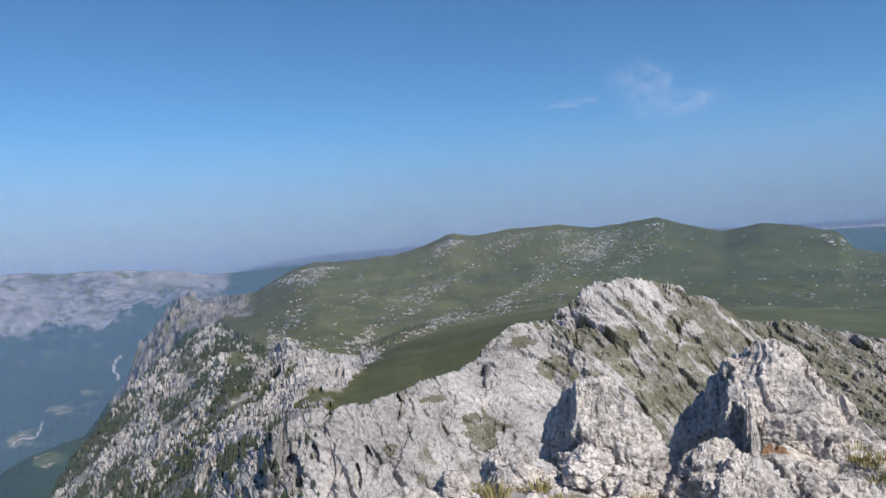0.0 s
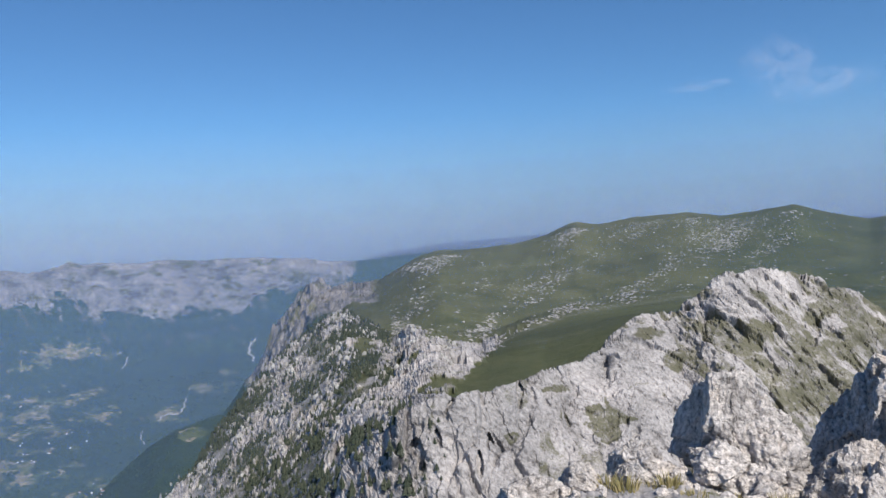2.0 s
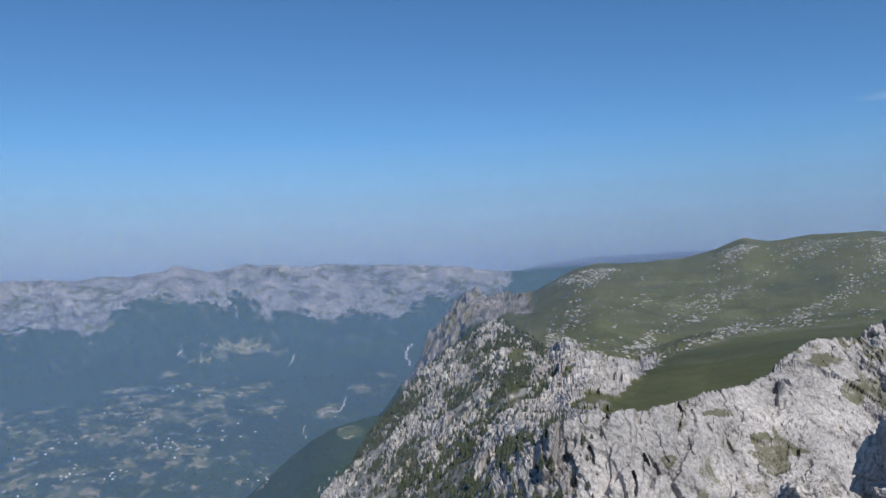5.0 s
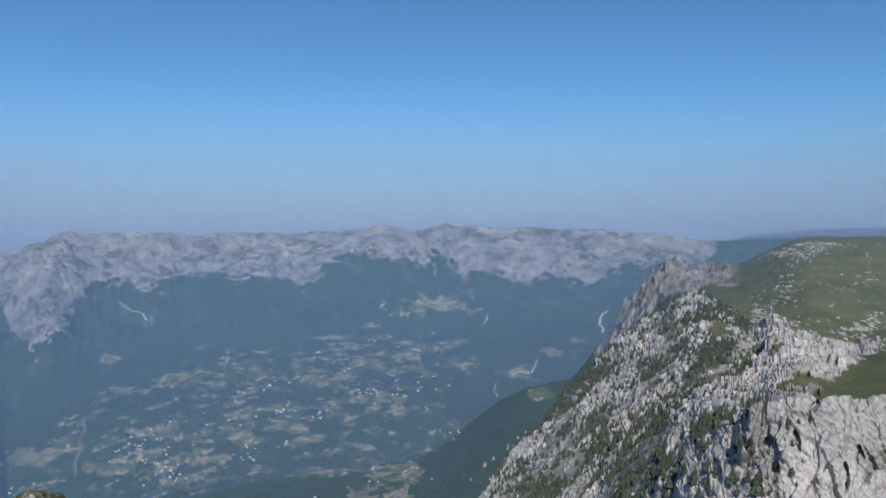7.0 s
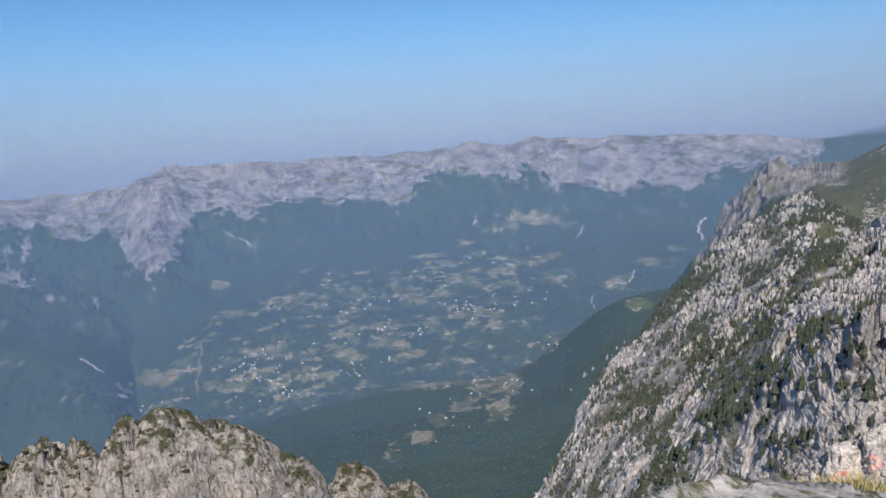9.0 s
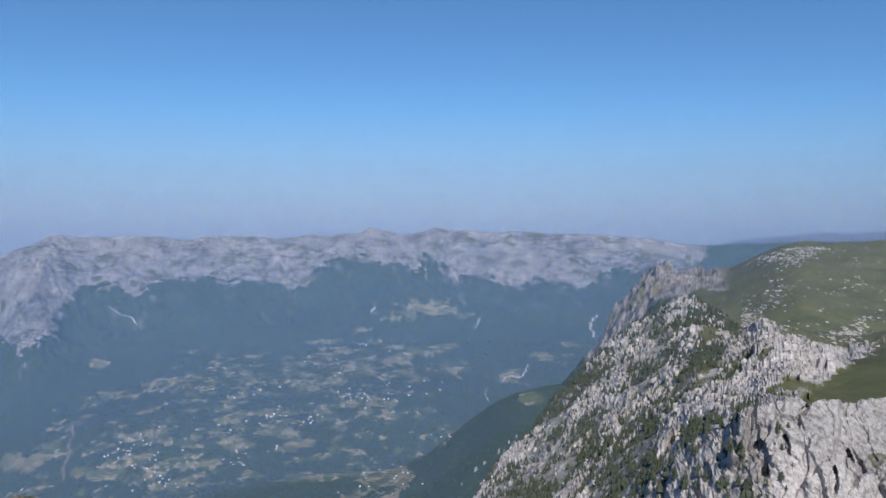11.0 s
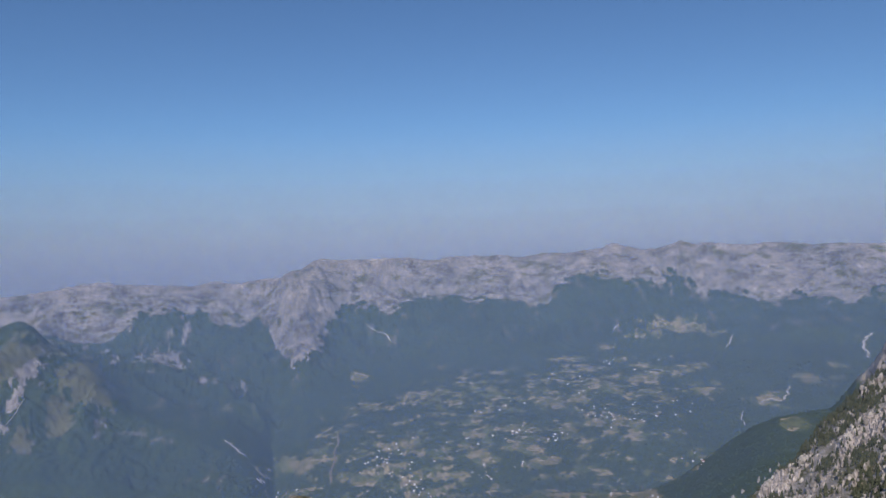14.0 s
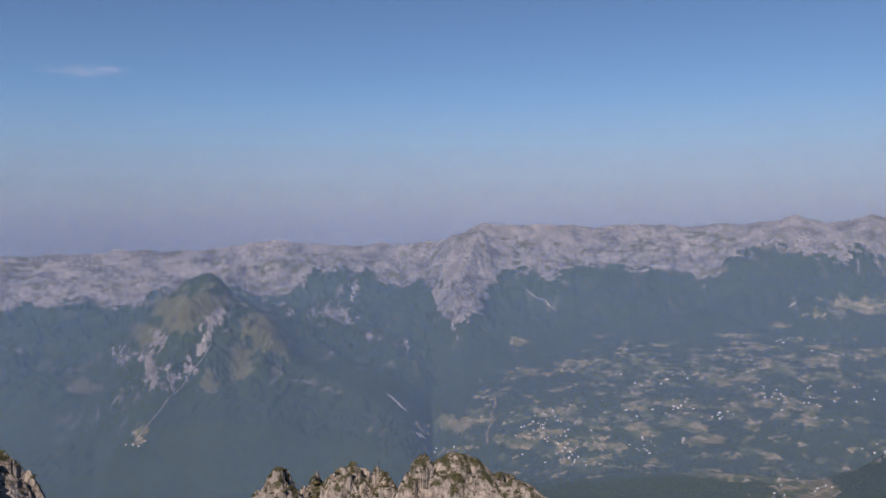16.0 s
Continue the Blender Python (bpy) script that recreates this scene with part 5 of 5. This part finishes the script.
# broadleaved woods on the spur and round the valley's fields
CANOPY = []
for _ in range(5):
    v = [(0.5 * RND.uniform(0.6, 1.1) * math.cos(a), 0.5 * RND.uniform(0.6, 1.1) * math.sin(a), RND.uniform(0.2, 0.45)) for a in np.linspace(0, 6.283, 8)[:-1]]
    v += [(0.3 * RND.uniform(0.6, 1.2) * math.cos(a), 0.3 * RND.uniform(0.6, 1.2) * math.sin(a), RND.uniform(0.7, 0.95)) for a in np.linspace(0.4, 6.68, 6)[:-1]]
    v += [(0, 0, 1.05), (0, 0, -0.1)]
    f = [(k, (k + 1) % 7, 7 + (k * 5 // 7 + (1 if k == 6 else 0)) % 5) for k in range(7)] + [(7 + k, 7 + (k + 1) % 5, 12) for k in range(5)] + [((k + 1) % 7, k, 13) for k in range(7)]
    f += [(7 + k, (k * 7 + 6) // 5 % 7, 7 + (k + 1) % 5) for k in range(5)]
    CANOPY.append((v, f))
crowd("spur_woods", CANOPY, scatter((LU > 6.8) & (LU < 8.05) & (LA > 23.5) & (LA < 62) & (FIELDS < 0.25), 6500, RNG, 0.9, 2.1, 1.5, 0.15), LEAVES, "dense green broadleaved woods on the spur", "woods")
crowd("valley_woods", CANOPY, scatter((LU > 9.3) & (LU < 11.0) & (LA > 20) & (LA < 68) & (FIELDS < 0.5), 4000, RNG, 3, 7, 1.6, 0.1), LEAVES, "hedgerows and copses between the valley's fields", "woods")


# ---- river gravel, tracks and screes ----
def strip(name, rows, width, mat, label, category, lift=2.5):
    pts = [spot(az, el) for az, el in rows]
    fine = []
    for p, q in zip(pts[:-1], pts[1:]):
        for t in np.linspace(0, 1, 9)[:-1]:
            fine.append(p.lerp(q, float(t)))
    fine.append(pts[-1])
    bm = bmesh.new()
    ring = []
    for i, p in enumerate(fine):
        d = fine[min(i + 1, len(fine) - 1)] - fine[max(i - 1, 0)]
        n = Vector((-d.y, d.x, 0)).normalized()
        wd = 0.5 * width * (0.35 + 0.5 * abs(math.sin(i * 1.7 + rows[0][0]))) * (0.35 if i in (0, len(fine) - 1) else 1)
        row = []
        p = p + n * width * 0.35 * math.sin(i * 1.1 + rows[0][1] * 3)
        for s in (-1, 0, 1):
            q = p + n * wd * s
            az, off = math.degrees(math.atan2(-q.x, q.y)), math.hypot(q.x, q.y)
            row.append(bm.verts.new((q.x, q.y, ground(az, off) + lift + (0.6 if s == 0 else -1.2))))
        ring.append(row)
    for r0, r1 in zip(ring[:-1], ring[1:]):
        for s in (0, 1):
            bm.faces.new((r0[s], r0[s + 1], r1[s + 1], r1[s]))
    bmesh.ops.recalc_face_normals(bm, faces=bm.faces)
    return tagged(part(name, bm, mat), label, category, kind="structure")


strip("landslip", [(22.6, -7.0), (23.05, -7.4), (23.2, -7.9), (22.8, -8.6)], 15, GRAVEL, "white winding landslip on the wooded slope", "landslip")
strip("river_gravel", [(27.6, -10.6), (27.8, -11.2), (28.1, -11.6), (28.9, -11.5), (29.6, -11.9)], 9, GRAVEL, "pale gravel of a winding river bed", "river bed")
strip("river_gravel", [(30.6, -12.3), (30.7, -12.8), (30.4, -13.3)], 5, GRAVEL, "pale gravel bend of the river bed", "river bed")
strip("quarry_scar", [(66.9, -13.4), (66.4, -13.9), (65.7, -14.6)], 14, GRAVEL, "pale quarry scar beside the gorge road", "quarry")
strip("quarry_scar", [(64.9, -16.2), (64.4, -16.4)], 11, GRAVEL, "small pale quarry face", "quarry")
strip("scree", [(56.9, -6.0), (56.0, -6.7), (55.0, -7.4)], 7, GRAVEL, "straight pale scree chute on the forest slope", "scree")
strip("scree", [(79.3, -9.3), (80.4, -10.8), (81.5, -12.2), (84.3, -15.2)], 3, GRAVEL, "long pale scree gully on the spur", "scree")
strip("scree", [(31.5, -8.1), (31.1, -7.4)], 8, GRAVEL, "short pale scree on the forest slope", "scree")
strip("scree", [(39.1, -7.1), (38.7, -6.5)], 9, GRAVEL, "short pale scree under the far ridge", "scree")
strip("bare_track", [(59.0, -13.5), (59.4, -15.0), (59.9, -17.0)], 12, EARTH, "brown bare track down to the village", "track")


# ---- villages ----
def house(i):
    root = new("house")
    bm = bmesh.new()
    bmesh.ops.create_cube(bm, size=1.0, matrix=Matrix.Translation((0, 0, 2.2)) @ Matrix.Diagonal((10, 8, 6.4, 1)))
    wall = part("wall", bm, WHITEWASH, root)
    bm = bmesh.new()
    v = [bm.verts.new(c) for c in ((-5.7, -4.7, 5.2), (5.7, -4.7, 5.2), (5.7, 4.7, 5.2), (-5.7, 4.7, 5.2), (-5.7, 0, 8.4), (5.7, 0, 8.4))]
    for f in ((0, 1, 5, 4), (2, 3, 4, 5), (1, 2, 5), (3, 0, 4), (3, 2, 1, 0)):
        bm.faces.new([v[k] for k in f])
    part("roof", bm, TIN if i else TILES, root)
    for x in (-3, 3):
        bm = bmesh.new()
        bmesh.ops.create_cube(bm, size=1.0, matrix=Matrix.Translation((x, -4.02, 3.4)) @ Matrix.Diagonal((1.4, 0.12, 1.6, 1)))
        part("window", bm, BARK, root)
    return tagged(root, "small white house with a pale tin roof" if i else "small white house with a red tiled roof", "house", "village houses")


HOUSES = [house(0), house(1)]
VILLAGES = [(55.2, -15.9, 34, 2.0), (53.8, -17.4, 18, 1.4), (48.5, -16.9, 12, 1.2), (45.9, -16.2, 6, 0.7), (46.6, -13.9, 14, 1.6), (43.3, -14.3, 8, 0.9), (40.4, -13.0, 18, 1.4), (37.2, -12.8, 12, 1.2), (46.4, -12.0, 7, 1.0),
            (49.2, -12.3, 5, 0.8), (37.1, -9.6, 7, 1.2), (39.5, -9.1, 6, 0.9), (38.2, -18.7, 16, 2.4), (42.5, -20.8, 8, 2.6), (33.6, -15.6, 7, 0.8), (62.8, -17.6, 9, 1.0), (51.0, -14.6, 10, 2.2), (42.0, -10.8, 8, 1.6), (34.0, -12.0, 7, 1.4), (84.6, -15.6, 5, 0.4)]
first = [True, True]
for az, el, n, spread in VILLAGES:
    for _ in range(n):
        p = spot(az + RND.gauss(0, 0.6) * spread, min(-8.6, el + RND.gauss(0, 0.28) * spread))
        kind = 1 if RND.random() < 0.62 else 0
        m = Matrix.Translation(p) @ pose(0, 0, 0, 0, 0, RND.uniform(0, 180))
        size = RND.uniform(0.3, 0.56) * min(1.0, math.hypot(p.x, p.y) / 2300)
        if first[kind]:
            HOUSES[kind].matrix_world, first[kind] = m, False
            HOUSES[kind].scale = (size,) * 3
        else:
            copy_thing(HOUSES[kind], m).scale = (size,) * 3


# ---- thin clouds ----
def cloud_material():
    m, nt, bsdf = material("thin_cloud")
    out = nt.nodes["Material Output"]
    tc = nt.nodes.new("ShaderNodeTexCoord")
    n = noise_node(nt, tc.outputs["Object"], 0.011, 6, 0.65)
    grad = nt.nodes.new("ShaderNodeTexGradient")
    grad.gradient_type = "SPHERICAL"
    mp = nt.nodes.new("ShaderNodeMapping")
    mp.inputs["Location"].default_value, mp.inputs["Scale"].default_value = (-1, -1, 0), (2, 2, 0)
    nt.links.new(tc.outputs["UV"], mp.inputs["Vector"])
    nt.links.new(mp.outputs["Vector"], grad.inputs["Vector"])
    a = math_node(nt, "MULTIPLY", step(nt, grad.outputs["Fac"], 0.0, 0.75), step(nt, n, 0.3, 0.85))
    dif = node(nt, "ShaderNodeBsdfDiffuse", Color=(0.9, 0.82, 0.84, 1))
    clear, veil = nt.nodes.new("ShaderNodeBsdfTransparent"), nt.nodes.new("ShaderNodeMixShader")
    nt.nodes.remove(bsdf)
    nt.links.new(math_node(nt, "MULTIPLY", a, 0.17), veil.inputs[0])
    nt.links.new(clear.outputs[0], veil.inputs[1])
    nt.links.new(dif.outputs[0], veil.inputs[2])
    nt.links.new(veil.outputs[0], out.inputs["Surface"])
    return m


CLOUD = cloud_material()


def cloud(az, el, wide, high, turn=0.0):
    c = toward(az, el, 4700)
    bm = bmesh.new()
    bmesh.ops.create_grid(bm, x_segments=12, y_segments=6, size=0.5, calc_uvs=True)
    uv = bm.loops.layers.uv.new("UVMap")
    for fc in bm.faces:
        for lp in fc.loops:
            lp[uv].uv = (lp.vert.co.x + 0.5, lp.vert.co.y + 0.5)
    for v in bm.verts:
        v.co = Vector((v.co.x * wide, v.co.y * high, 30 * math.sin(v.co.x * 7) * math.cos(v.co.y * 5)))
    ob = part("cloud", bm, CLOUD, None, "", True)
    a, e = radians(SUN_AZ), radians(SUN_EL)
    sunward = Vector((-math.sin(a) * math.cos(e), math.cos(a) * math.cos(e), math.sin(e)))
    ob.matrix_world = Matrix.Translation(c) @ ((EYE_AT - c).normalized() + 0.8 * sunward).to_track_quat("Z", "Y").to_matrix().to_4x4() @ pose(0, 0, 0, 0, 0, turn)
    return tagged(ob, "thin wisp of pinkish white cloud", "cloud")


cloud(-14.7, 9.6, 520, 400)
cloud(-17.0, 7.9, 800, 240, 8)
cloud(-9.6, 8.6, 480, 90, 4)
cloud(86.8, 9.2, 620, 110, -3)


# ---- heath and juniper on the crags at the brink ----
HEATH = plain_material("dark_heath_and_juniper", [(0.25, (0.03, 0.035, 0.02)), (0.5, (0.055, 0.06, 0.03)), (0.75, (0.12, 0.1, 0.055))], 3.0, each=True)
SHRUBS = []
for root in [o for o in scene.objects if o.name.startswith("rock_outcrop") and o.parent is None]:
    for lump in (root.children or [root]):
        top = max(v.co.z for v in lump.data.vertices)
        low = min(v.co.z for v in lump.data.vertices)
        high = [v.co for v in lump.data.vertices if v.co.z > low + 0.72 * (top - low) and v.normal.z > 0.45]
        for co in RND.sample(high, min(len(high), 110)):
            h = RND.uniform(0.03, 0.09)
            SHRUBS.append((root.location + co - Vector((0, 0, 0.06)), h, h * RND.uniform(2.0, 5.0), RND.uniform(0, 6.28)))
crowd("heath", CANOPY, SHRUBS, HEATH, "low dark heath and juniper on the outcrops", "shrubs")
